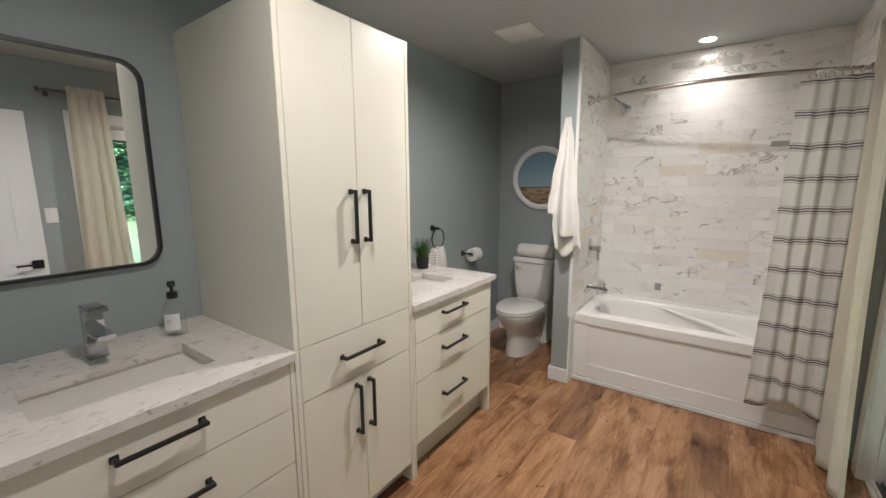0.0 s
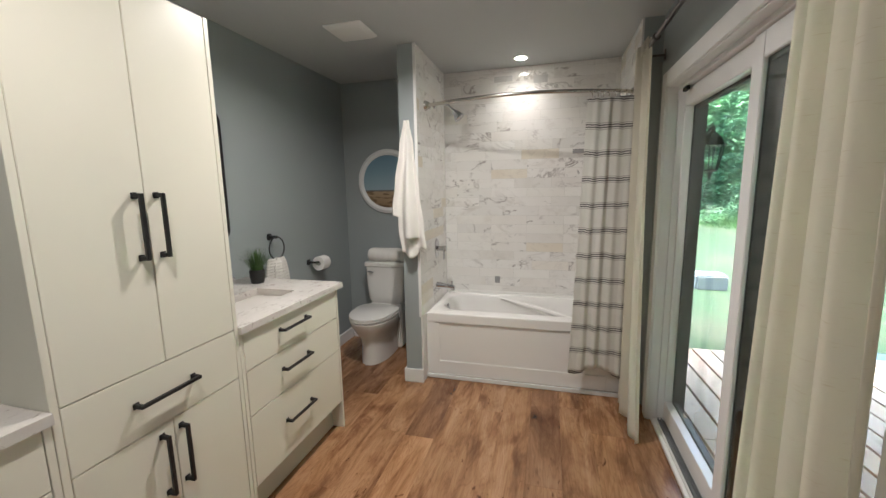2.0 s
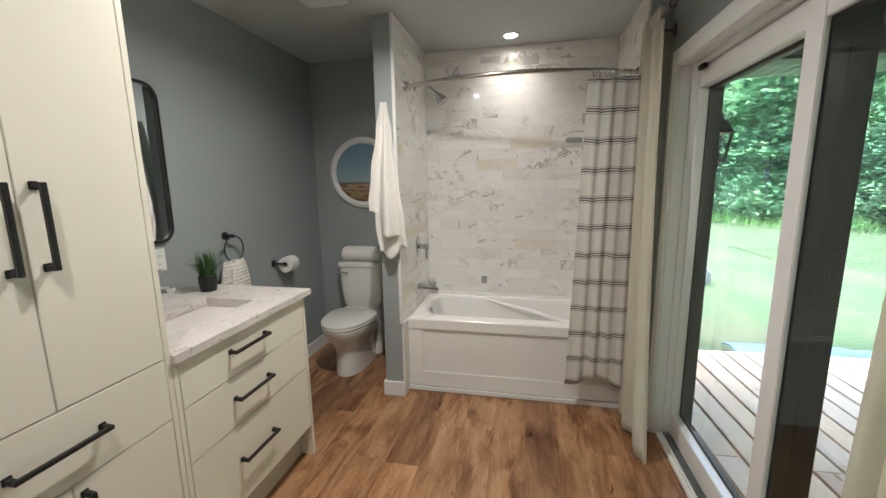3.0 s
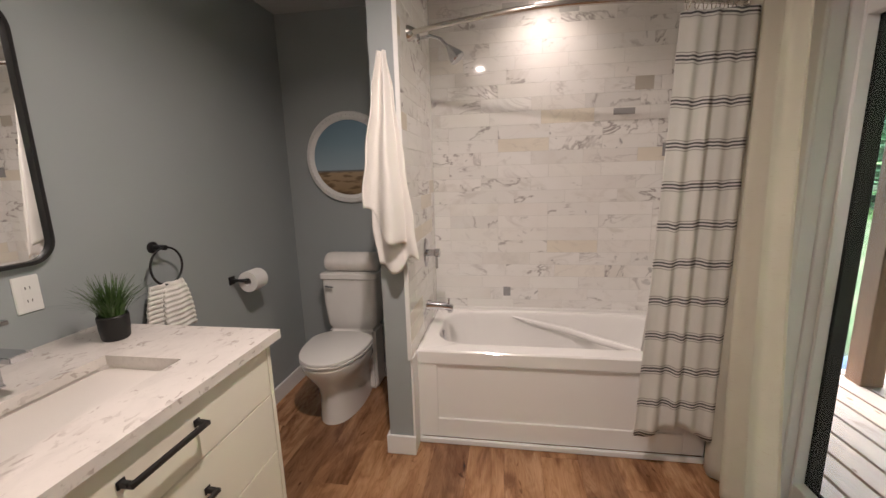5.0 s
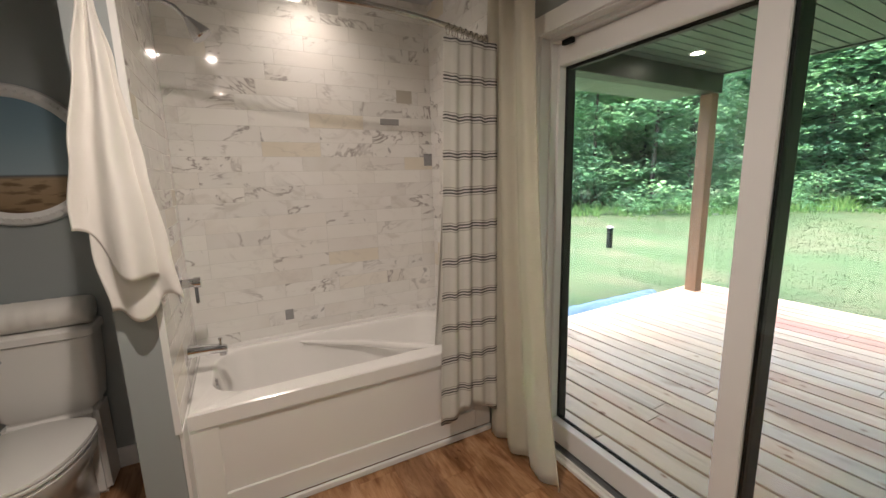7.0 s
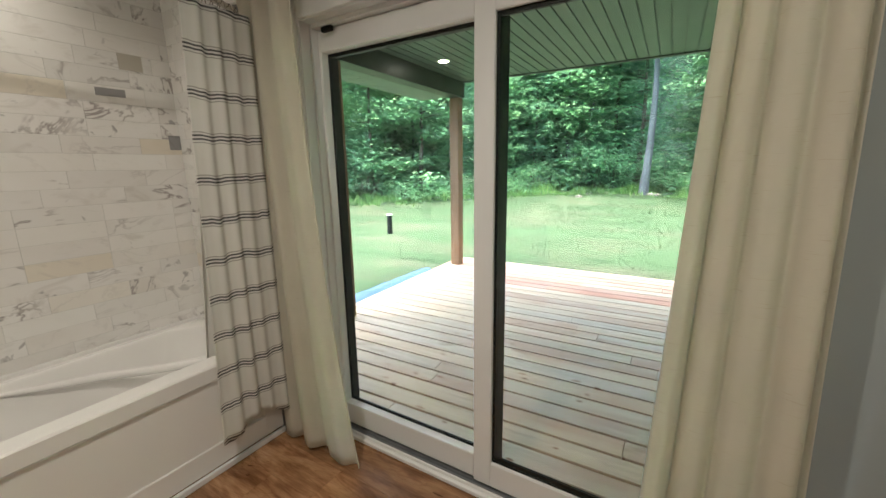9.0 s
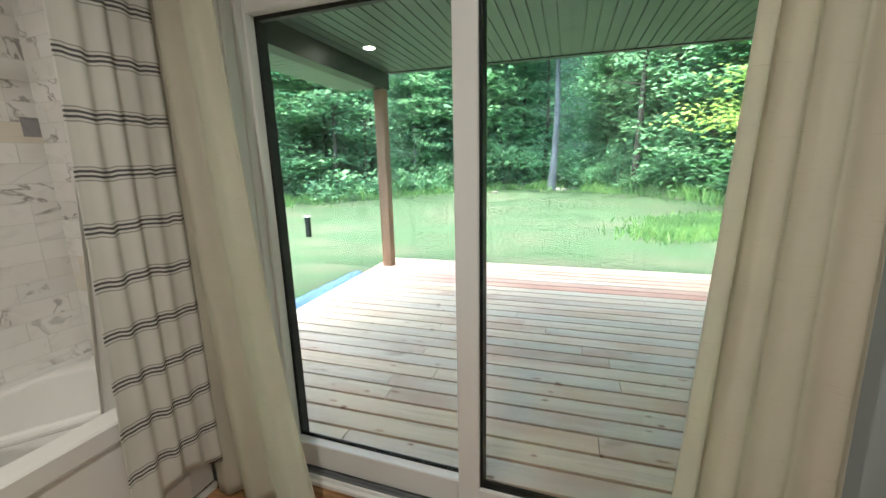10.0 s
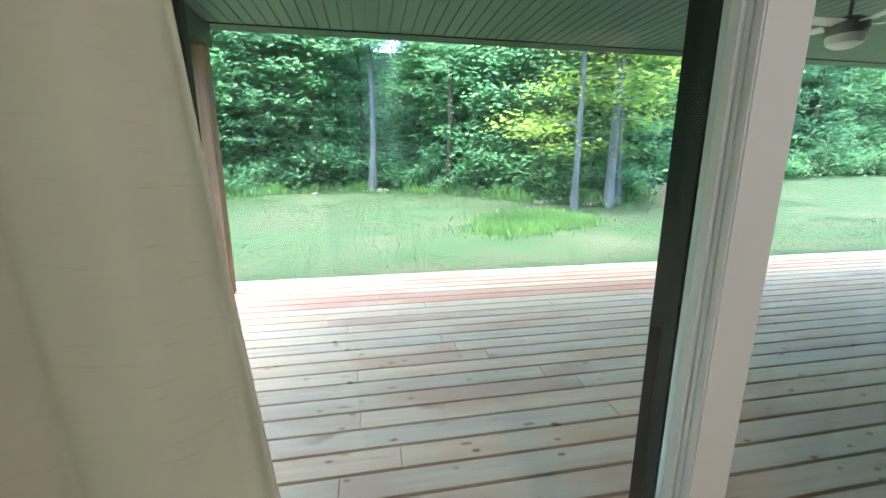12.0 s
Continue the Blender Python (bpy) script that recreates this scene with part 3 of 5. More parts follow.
# ---- curtains ----
def drape(name, centre, length, z0, z1, material, parent, along="y", folds=5, depth=0.045, top=1.0, bottom=1.0, lean=0.0, seed=0, hem=0.0, wave=0.0, thick=0.003, sway=0.0, slump=1.0):
    """A hanging cloth with folds. top, bottom: its spread there, as parts of length; lean: shift of its middle at the bottom."""
    rng = random.Random(seed)
    ph = [rng.uniform(0, 6.28) for _ in range(4)]
    nu, nv = folds * 14, 46
    bm = bmesh.new()
    grid = []
    for j in range(nv + 1):
        f = j / nv
        z = z0 + (z1 - z0) * f
        w = length * (bottom + (top - bottom) * f ** 0.8)
        mid = lean * (1 - f) ** slump + sway * math.sin(f * math.pi)
        row = []
        for i in range(nu + 1):
            u = i / nu
            a = u * folds * 2 * math.pi + 0.5 * math.sin(u * 5 + ph[0]) + 0.25 * math.sin(f * 4 + ph[1] + u * 3)
            amp = depth * (0.75 + 0.35 * math.sin(u * 9 + ph[2])) * (0.75 + 0.35 * (1 - f))
            d = amp * math.sin(a) + 0.25 * amp * math.sin(2 * a + ph[3])
            s = (u - 0.5) * w + mid + 0.2 * amp * math.cos(a)
            zz = z + (wave * math.sin(u * 7 + ph[1]) * (1 - f) ** 6)
            row.append(bm.verts.new((d, s, zz) if along == "y" else (s, d, zz)))
        grid.append(row)
    for j in range(nv):
        for i in range(nu):
            bm.faces.new((grid[j][i], grid[j][i + 1], grid[j + 1][i + 1], grid[j + 1][i]))
    ob = part(name, bm, material, parent, smooth="all")
    ob.location = centre
    so = ob.modifiers.new("thick", "SOLIDIFY")
    so.thickness = thick
    return ob


def door_drape(y, lab, seed, length, top, bottom, lean, folds=3, slump=1.0):
    d = base("curtain", 0.738, y, 0, lab, "curtain", "curtains at the patio door")
    drape("panel", (0, 0, 0), length, 0.018, 2.245, M_DRAPE, d, folds=folds, depth=0.028, top=top, bottom=bottom, lean=lean, seed=seed, wave=0.012, slump=slump)
    part("heading", box(-0.004, -0.5 * length * top, 2.19, 0.004, 0.5 * length * top, 2.25, bev=0.002), M_DRAPE, d)


door_drape(2.585, "off-white linen curtain hanging by the tub, gathered, nearly to the floor", 3, 0.32, 0.95, 1.6, -0.12, 3, 2.0)
door_drape(0.885, "off-white linen curtain hanging beside the light switch, gathered", 8, 0.27, 0.85, 1.45, 0.01, 4)

crod = base("curtain_rod", 0.752, 0, 2.205, "dark steel curtain rod over the patio door", "curtain rod")
part("rod", rod([(0, 0.62, 0), (0, 2.68, 0)], 0.011), M_GREYM, crod, smooth=True)
for y in (0.61, 2.315):
    part("finial", lathe([(0.011, -0.012), (0.019, -0.008), (0.019, 0.008), (0.011, 0.012)], 20), M_GREYM, crod, smooth=True).matrix_basis = pose(0, y, 0, 90)
for y in (0.675, 2.64):
    part("bracket", boxes((0.0, y - 0.006, -0.006, 0.117, y + 0.006, 0.004), (0.117, y - 0.014, -0.03, 0.122, y + 0.014, 0.03), bev=0.001), M_GREYM, crod)

srod = base("shower_rod", -0.655, 2.86, 2.07, "curved brushed metal shower curtain rod on round wall flanges", "shower rod")
ARC = [(1.415 * s, -0.10 * s - 0.17 * math.sin(math.pi * s), -0.03 * s) for s in (i / 28 for i in range(29))]
part("rod", rod(ARC, 0.0125, 14), M_NICKEL, srod, smooth=True)
for px, py, pz, sx in ((0, 0, 0, 1), (1.415, -0.10, -0.03, -1)):
    part("flange", lathe([(0.036, 0), (0.034, 0.012), (0.022, 0.035), (0.016, 0.04)], 28), M_NICKEL, srod, smooth=True).matrix_basis = pose(px, py, pz, 0, 90 * sx)
shower_curtain = base("shower_curtain", 0.598, 2.665, 0.0, "white shower curtain with dark triple stripes, drawn to the side", "shower curtain")
drape("cloth", (0, 0, 0), 0.29, 0.215, 2.0, M_STRIPE, shower_curtain, along="x", folds=4, depth=0.010, top=0.95, bottom=1.2, lean=-0.03, seed=12, wave=0.03)
liner = drape("liner", (0.045, 0.215, 0.46), 0.29, 0.0, 1.52, M_LINER, shower_curtain, along="x", folds=4, depth=0.014, top=0.94, bottom=1.05, lean=-0.02, seed=9)
liner.rotation_euler = (radians(6.5), 0, 0)
for i in range(8):
    s = 0.80 + i * 0.024
    x, y = 1.415 * s, -0.10 * s - 0.17 * math.sin(math.pi * s)
    ring = [(0, 0.019 * math.cos(a), 0.024 * math.sin(a) - 0.012) for a in (2 * math.pi * k / 16 for k in range(16))]
    part("ring", rod(ring, 0.0018, 6, closed=True), M_NICKEL, shower_curtain, smooth=True).location = (x - 0.655 - 0.585, y + 2.86 - 2.665, 2.07 - 0.03 * s)

# ---- bathtub ----
tub = base("bathtub", -0.649, 2.765, 0, "white alcove bathtub with a panelled apron and sloping armrests", "bathtub")
L, W, H = 1.405, 0.655, 0.525


def tub_shell():
    outer = [(x, y, 0.455) for x, y in round_rect(L / 2, W / 2, L, W, 0.006)]
    rings = [outer, [(x, y, H - 0.008) for x, y in round_rect(L / 2, W / 2, L, W, 0.006)], [(x, y, H) for x, y in round_rect(L / 2, W / 2, L - 0.014, W - 0.014, 0.01)]]
    for z, w, h, r, dx in ((H, 1.265, 0.52, 0.17, 0), (H - 0.004, 1.255, 0.51, 0.17, 0), (H - 0.014, 1.245, 0.50, 0.165, 0), (H - 0.06, 1.225, 0.475, 0.16, 0), (0.30, 1.14, 0.42, 0.15, -0.02), (0.16, 1.0, 0.36, 0.14, -0.05), (0.11, 0.86, 0.28, 0.12, -0.06)):
        rings.append([(x, y, z) for x, y in round_rect(L / 2 + dx, W / 2 + 0.026, w, h, r)])
    bm = bmesh.new()
    made = [[bm.verts.new(p) for p in ring] for ring in rings]
    n = len(made[0])
    for a, b in zip(made, made[1:]):
        for k in range(n):
            bm.faces.new((a[k], a[(k + 1) % n], b[(k + 1) % n], b[k]))
    bm.faces.new(made[-1])
    return bm


part("basin", tub_shell(), M_TUB, tub, smooth=True)
part("apron", box(0, 0.014, 0.03, L, 0.035, 0.456), M_TUB, tub, "white panelled front")
part("end_flange", box(-0.0136, 0.001, 0.0, 0.003, W - 0.02, H - 0.012, bev=0.002), M_TUB, tub)
for b in ((0, 0.002, 0.446, L, 0.014, 0.4548), (0, 0.004, 0.03, 0.10, 0.014, 0.446), (L - 0.10, 0.004, 0.03, L, 0.014, 0.446), (0.10, 0.004, 0.03, L - 0.10, 0.014, 0.14)):
    part("apron_border", box(*b, bev=0.003), M_TUB, tub)
part("trim", box(0, -0.014, 0, L, 0.003, 0.031, bev=0.004), M_TRIM, tub, "white strip along the floor")
part("tile_flange", box(0, W - 0.016, H - 0.004, L, W - 0.001, 0.545, bev=0.003), M_TUB, tub, "raised back edge")
arm = rod([(0.50, 0.592, 0.50), (0.66, 0.575, 0.465), (0.85, 0.54, 0.435), (1.02, 0.46, 0.41), (1.2, 0.34, 0.405), (1.27, 0.28, 0.41)], 0.02, 10, radii=[0.006, 0.016, 0.02, 0.022, 0.022, 0.018])
part("armrest", arm, M_TUB, tub, smooth=True)
part("overflow", lathe([(0.034, 0), (0.034, 0.008), (0.026, 0.014)], 24), M_CHROME, tub, "chrome overflow cover", smooth=True).matrix_basis = pose(0.082, 0.335, 0.468, 0, 84)
part("drain", lathe([(0.03, 0), (0.028, 0.005)], 24), M_CHROME, tub, "chrome drain").location = (0.28, 0.34, 0.112)

spout = base("tub_spout", -0.655, 3.09, 0.66, "chrome tub spout on the tiled wall", "tub spout")
part("body", loft([[(x, y * w, z * w + dz) for y, z in round_rect(0, 0, 0.05, 0.05, 0.016, 4)] for x, w, dz in ((0, 1.1, 0), (0.01, 1, 0), (0.09, 0.85, -0.004), (0.145, 0.75, -0.012), (0.155, 0.6, -0.016))]), M_CHROME, spout, smooth=True)
part("knob", lathe([(0.006, 0), (0.006, 0.02), (0.009, 0.022), (0.009, 0.03)], 14), M_CHROME, spout, smooth=True).location = (0.13, 0, 0.012)
part("outlet", lathe([(0.014, -0.034), (0.015, -0.01)], 16), M_CHROME, spout, smooth=True).location = (0.135, 0, -0.008)
valve = base("shower_valve", -0.655, 3.09, 0.975, "chrome shower valve with a lever on an oval plate", "shower valve")
part("plate", lathe([(0.05, 0), (0.05, 0.006), (0.045, 0.011)], 32, sx=1.7), M_CHROME, valve, smooth=True).matrix_basis = pose(0, 0, 0, 0, 90)
part("hub", lathe([(0.02, 0), (0.02, 0.045), (0.024, 0.048), (0.024, 0.075)], 24), M_CHROME, valve, smooth=True).matrix_basis = pose(0.01, 0, 0, 0, 90)
part("lever", box(0.058, -0.009, -0.095, 0.072, 0.009, 0.01, bev=0.004), M_CHROME, valve, smooth=True)
head = base("shower_fitting", -0.655, 3.09, 2.118, "chrome shower head on a bent arm", "shower head")
part("arm", rod([(0, 0, 0), (0.07, 0, 0.008), (0.12, 0, -0.01), (0.155, 0, -0.045), (0.168, 0, -0.062)], 0.009, 12), M_CHROME, head, smooth=True)
part("flange", lathe([(0.028, 0), (0.024, 0.01), (0.012, 0.014)], 24), M_CHROME, head, smooth=True).matrix_basis = pose(0, 0, 0, 0, 90)
part("rose", lathe([(0.012, 0.01), (0.018, -0.005), (0.038, -0.05), (0.043, -0.07), (0.038, -0.076)], 28), M_CHROME, head, smooth=True).matrix_basis = pose(0.165, 0, -0.055, 0, -38)

# ---- vanities and tall cabinet ----
XF = -0.965


def bar_pull(parent, x, y, z, length, upright=False, name="handle"):
    h = length / 2
    if upright:
        bm = boxes((0.024, -0.006, -h, 0.036, 0.006, h), (0, -0.0065, -h, 0.024, 0.0065, -h + 0.013), (0, -0.0065, h - 0.013, 0.024, 0.0065, h), (0, -0.010, -h - 0.003, 0.004, 0.010, -h + 0.017), (0, -0.010, h - 0.017, 0.004, 0.010, h + 0.003), bev=0.0015)
    else:
        bm = boxes((0.024, -h, -0.006, 0.036, h, 0.006), (0, -h, -0.0065, 0.024, -h + 0.013, 0.0065), (0, h - 0.013, -0.0065, 0.024, h, 0.0065), (0, -h - 0.003, -0.010, 0.004, -h + 0.017, 0.010), (0, h - 0.017, -0.010, 0.004, h + 0.003, 0.010), bev=0.0015)
    ob = part(name, bm, M_BLACK, parent, "black square bar handle")
    ob.location = (x, y, z)


def vanity(y0, y1, hy, lab):
    w = y1 - y0
    v = base("vanity_cabinet", 0, y0, 0, lab, "vanity cabinet", "vanity cabinets")
    part("body", boxes((XL + 0.002, 0.02, 0.17, XF - 0.024, w - 0.02, 0.60), (XL + 0.002, 0.02, 0.60, XL + 0.02, w - 0.02, 0.885), (-1.07, 0.02, 0.60, XF - 0.024, w - 0.02, 0.885)), M_GAP, v)
    part("side_panel", box(XL + 0.002, 0, 0, XF, 0.018, 0.888, bev=0.001), M_CAB, v)
    part("side_panel", box(XL + 0.002, w - 0.018, 0, XF, w, 0.888, bev=0.001), M_CAB, v)
    part("toe_kick", box(XF - 0.09, 0.018, 0, XF - 0.072, w - 0.018, 0.17), M_CABIN, v)
    for z0, z1, hz in ((0.178, 0.508, 0.36), (0.511, 0.713, 0.625), (0.716, 0.884, 0.82)):
        d = part("drawer", box(XF - 0.02, 0.021, z0, XF, w - 0.021, z1, bev=0.0015), M_CAB, v)
        bar_pull(d, XF, hy - y0, hz, 0.215)
    return v


def countertop(y0, y1, sy0, sy1, over, lab):
    t = base("countertop", 0, y0, 0.888, lab, "countertop", "quartz countertops")
    sx0, sx1 = -1.365, -1.11
    x1, z1 = XF + 0.016, 0.030
    a, b, w = sy0 - y0, sy1 - y0, y1 - y0
    part("slab", boxes((XL + 0.002, 0, 0, sx0, w, z1), (sx1, 0, 0, x1 - 0.03, w, z1), (sx0, 0, 0, sx1, a, z1), (sx0, b, 0, sx1, w, z1)), M_QUARTZ, t)
    part("front_edge", box(x1 - 0.03, 0, 0, x1, w, z1), M_QUARTZ, t)
    s = base("sink", (sx0 + sx1) / 2, (sy0 + sy1) / 2, 0.888, "white undermount rectangular ceramic sink", "sink", "sinks")
    W2, H2 = sx1 - sx0 + 0.012, sy1 - sy0 + 0.012
    rings = [[(x, y, z) for x, y in round_rect(0, 0, ww, hh, r)] for ww, hh, r, z in ((W2 + 0.03, H2 + 0.03, 0.03, -0.012), (W2 + 0.03, H2 + 0.03, 0.03, -0.001), (W2, H2, 0.03, -0.001), (W2 - 0.01, H2 - 0.01, 0.03, -0.05), (W2 - 0.05, H2 - 0.06, 0.04, -0.12), (W2 - 0.10, H2 - 0.12, 0.04, -0.135))]
    part("basin", loft(rings), M_SINK, s, smooth=True)
    part("drain", lathe([(0.026, 0), (0.024, 0.004)], 20), M_CHROME, s, "chrome drain").location = (0, 0, -0.135)
    return t


vanity(-0.20, 0.603, 0.198, "cream flat-front vanity cabinet with three drawers, beside the tall cabinet")
vanity(1.237, 2.012, 1.585, "cream flat-front vanity cabinet with three drawers, near the toilet")
countertop(-0.22, 0.603, -0.012, 0.412, 0, "white speckled quartz countertop with a sink, against the tall cabinet")
countertop(1.237, 2.055, 1.395, 1.818, 0, "white speckled quartz countertop with a sink, beyond the tall cabinet")

tall = base("tall_cabinet", 0, 0.605, 0, "tall cream linen cabinet between the vanities, doors closed", "tall cabinet")
TW, TH = 0.63, 2.085
part("body", boxes((XL + 0.002, 0.02, 0.10, XF - 0.022, TW - 0.02, TH - 0.02)), M_GAP, tall)
part("side_panel", box(XL + 0.002, 0, 0, XF, 0.019, TH, bev=0.001), M_CAB, tall)
part("side_panel", box(XL + 0.002, TW - 0.019, 0, XF, TW, TH, bev=0.001), M_CAB, tall)
part("top_panel", box(XL + 0.002, 0.019, TH - 0.019, XF - 0.022, TW - 0.019, TH), M_CAB, tall)
part("toe_kick", box(XF - 0.09, 0.019, 0, XF - 0.072, TW - 0.019, 0.10), M_CABIN, tall)
YM = 0.922 - 0.605
for y0, y1, hy in ((0.021, YM - 0.0015, YM - 0.035), (YM + 0.0015, TW - 0.021, YM + 0.035)):
    d = part("door", box(XF - 0.02, y0, 0.916, XF, y1, TH - 0.003, bev=0.0015), M_CAB, tall)
    bar_pull(d, XF, hy, 1.362, 0.205, True)
    d = part("door", box(XF - 0.02, y0, 0.105, XF, y1, 0.709, bev=0.0015), M_CAB, tall)
    bar_pull(d, XF, hy - 0.012, 0.572, 0.215, True)
d = part("drawer", box(XF - 0.02, 0.021, 0.712, XF, TW - 0.021, 0.913, bev=0.0015), M_CAB, tall)
bar_pull(d, XF, 0.305, 0.819, 0.215)


def faucet(x, y):
    f = base("faucet", x, y, 0.918, "square chrome basin faucet with a flat lever", "faucet", "basin faucets")
    part("body", boxes((-0.025, -0.025, 0, 0.025, 0.025, 0.165), bev=0.002), M_CHROME, f)
    part("flange", box(-0.027, -0.027, 0, 0.027, 0.027, 0.006, bev=0.001), M_CHROME, f)
    part("spout", box(0.02, -0.024, 0.09, 0.14, 0.024, 0.106, bev=0.002), M_CHROME, f)
    part("lever", box(-0.028, -0.026, 0.168, 0.085, 0.026, 0.180, bev=0.002), M_CHROME, f)


faucet(-1.47, 0.20)
faucet(-1.47, 1.607)


def wall_mirror(y, lab):
    m = base("mirror", XL, y, 1.175, lab, "mirror", "vanity mirrors")
    w, h = 0.62, 0.765

    def ring(inset, x):
        return [(x, a, b) for a, b in round_rect(0, h / 2, w - 2 * inset, h - 2 * inset, 0.075 - inset, 10)]
    bm = loft([ring(0, 0.001), ring(0, 0.022), ring(0.012, 0.022), ring(0.012, 0.008)], cap=False)
    part("frame", bm, M_BLACK, m, "thin black metal frame")
    g = bmesh.new()
    g.faces.new([g.verts.new(p) for p in ring(0.011, 0.009)])
    part("glass", g, M_MIRROR, m, "silvered mirror glass")


wall_mirror(0.17, "black-framed rounded rectangular mirror over the first vanity")
wall_mirror(1.635, "black-framed rounded rectangular mirror over the vanity by the toilet")

soap = base("soap_bottle", -1.48, 0.44, 0.918, "clear glass soap bottle with a white label and black pump", "soap dispenser")
part("bottle", lathe([(0.034, 0), (0.037, 0.004), (0.037, 0.10), (0.033, 0.118), (0.015, 0.132), (0.013, 0.145)], 32), M_BOTTLE, soap, "clear glass", smooth=True)
lab = bmesh.new()
A = [(0.0376 * math.cos(a), 0.0376 * math.sin(a)) for a in (radians(-85 + 9 * i) for i in range(11))]
lv = [[lab.verts.new((x, y, z)) for x, y in A] for z in (0.028, 0.09)]
for i in range(10):
    lab.faces.new((lv[0][i], lv[0][i + 1], lv[1][i + 1], lv[1][i]))
part("label", lab, M_PAPER, soap, "white paper label", smooth=True)
for z in (0.066, 0.058):
    part("print", box(0.0375, -0.010, z, 0.0385, 0.002, z + 0.0015), M_GREYM, soap, "grey printed line").matrix_basis = pose(0, 0, 0, 0, 0, -42)
pump = part("pump", lathe([(0.018, 0.145), (0.018, 0.168), (0.006, 0.17), (0.006, 0.188), (0.013, 0.19), (0.013, 0.208)], 20), M_BLACK, soap, "black pump", smooth=True)
part("nozzle", box(0, -0.006, 0.195, 0.045, 0.006, 0.205, bev=0.002), M_BLACK, pump).matrix_basis = pose(0, 0, 0, 0, 0, -22)

plant = base("potted_plant", -1.455, 1.935, 0.918, "small green grass plant in a black pot on the countertop", "potted plant")
part("pot", lathe([(0.034, 0), (0.038, 0.005), (0.042, 0.04), (0.043, 0.078), (0.040, 0.082), (0.037, 0.076), (0.001, 0.07)], 28), M_PLANTPOT, plant, "black round pot", smooth=True)
rng = random.Random(4)
bm = bmesh.new()
for i in range(260):
    a, tilt, ln, r0 = rng.uniform(0, 6.28), rng.uniform(0.02, 0.85) ** 1.2, rng.uniform(0.085, 0.15), rng.uniform(0, 0.034)
    side, prev = Vector((-math.sin(a), math.cos(a), 0)), None
    for k in range(5):
        f = k / 4
        p = Vector((math.cos(a) * (r0 + ln * f * math.sin(tilt * (0.5 + 0.8 * f))), math.sin(a) * (r0 + ln * f * math.sin(tilt * (0.5 + 0.8 * f))), 0.07 + ln * f * math.cos(tilt * (0.5 + 0.8 * f))))
        w = 0.0028 * (1 - f * 0.85)
        pair = (bm.verts.new(p + side * w), bm.verts.new(p - side * w))
        if prev:
            bm.faces.new((prev[0], prev[1], pair[1], pair[0]))
        prev = pair
part("leaves", bm, M_LEAFP, plant, "thin green grass blades", kind="stuff")

outlet = base("wall_outlet", XL, 1.853, 1.088, "white double wall outlet under the mirror", "outlet")
part("plate", box(0, -0.035, -0.057, 0.006, 0.035, 0.057, bev=0.002), M_PLASTIC, outlet)
for z in (0.02, -0.02):
    s = part("socket", box(0.006, -0.016, z - 0.015, 0.008, 0.016, z + 0.015, bev=0.0008), M_PLASTIC, outlet)
    part("slot", boxes((0.0078, -0.007, z - 0.004, 0.0086, -0.005, z + 0.005), (0.0078, 0.005, z - 0.004, 0.0086, 0.007, z + 0.005)), M_BLACK, s)

tring = base("towel_ring", XL, 2.305, 1.15, "black round towel ring on the wall", "towel ring")
part("post", rod([(0, 0, 0), (0.065, 0, 0)], 0.011, 16), M_BLACK, tring, smooth=True)
part("rosette", lathe([(0.024, 0), (0.024, 0.008), (0.02, 0.01)], 24), M_BLACK, tring, smooth=True).matrix_basis = pose(0, 0, 0, 0, 90)
R = 0.078
part("ring", rod([(0.058, R * math.sin(a), -R + R * math.cos(a)) for a in (2 * math.pi * k / 40 for k in range(40))], 0.0045, 10, closed=True), M_BLACK, tring, smooth=True)
htowel = base("hand_towel", XL + 0.058, 2.305, 0.79, "white ribbed hand towel folded through the ring", "hand towel")
for s, x, z0, name in ((0, 0.016, 0.0, "front_fold"), (1, -0.016, 0.02, "back_fold")):
    bm = bmesh.new()
    g = []
    for j in range(41):
        z = z0 + (0.215 - z0) * j / 40
        row = []
        for i in range(13):
            u = i / 12 - 0.5
            w = 0.155 * (1 - 0.35 * (j / 40) ** 2)
            row.append(bm.verts.new((x * (1 - 0.75 * (j / 40) ** 3) + 0.006 * math.cos(u * 9) + 0.008 * abs(math.sin(j * math.pi / 4)) * min(1.0, (41 - j) / 8), u * w + (-0.045 if s else 0.015), z)))
        g.append(row)
    for j in range(40):
        for i in range(12):
            bm.faces.new((g[j][i], g[j][i + 1], g[j + 1][i + 1], g[j + 1][i]))
    ob = part(name, bm, M_TOWEL, htowel, smooth="all")
    ob.modifiers.new("thick", "SOLIDIFY").thickness = 0.007

holder = base("paper_holder", XL, 2.745, 0.888, "black wall-mounted toilet paper holder", "toilet paper holder")
part("plate", box(0, -0.022, -0.022, 0.008, 0.022, 0.022, bev=0.002), M_BLACK, holder)
part("arm", rod([(0.005, 0, 0), (0.07, 0, 0), (0.078, 0.006, 0), (0.08, 0.15, 0)], 0.0085, 12), M_BLACK, holder, smooth=True)
roll = base("toilet_roll", XL + 0.08, 2.815, 0.875, "white toilet paper roll on the black holder", "toilet roll")
part("paper", lathe([(0.021, -0.05), (0.056, -0.05), (0.057, 0), (0.056, 0.05), (0.021, 0.05), (0.02, 0), (0.021, -0.049)], 36), M_PAPER, roll, smooth=True).matrix_basis = pose(0, 0, 0, 90)

# ---- toilet ----
toilet = base("toilet", -1.203, 0, 0, "white two-piece toilet with the lid closed", "toilet")


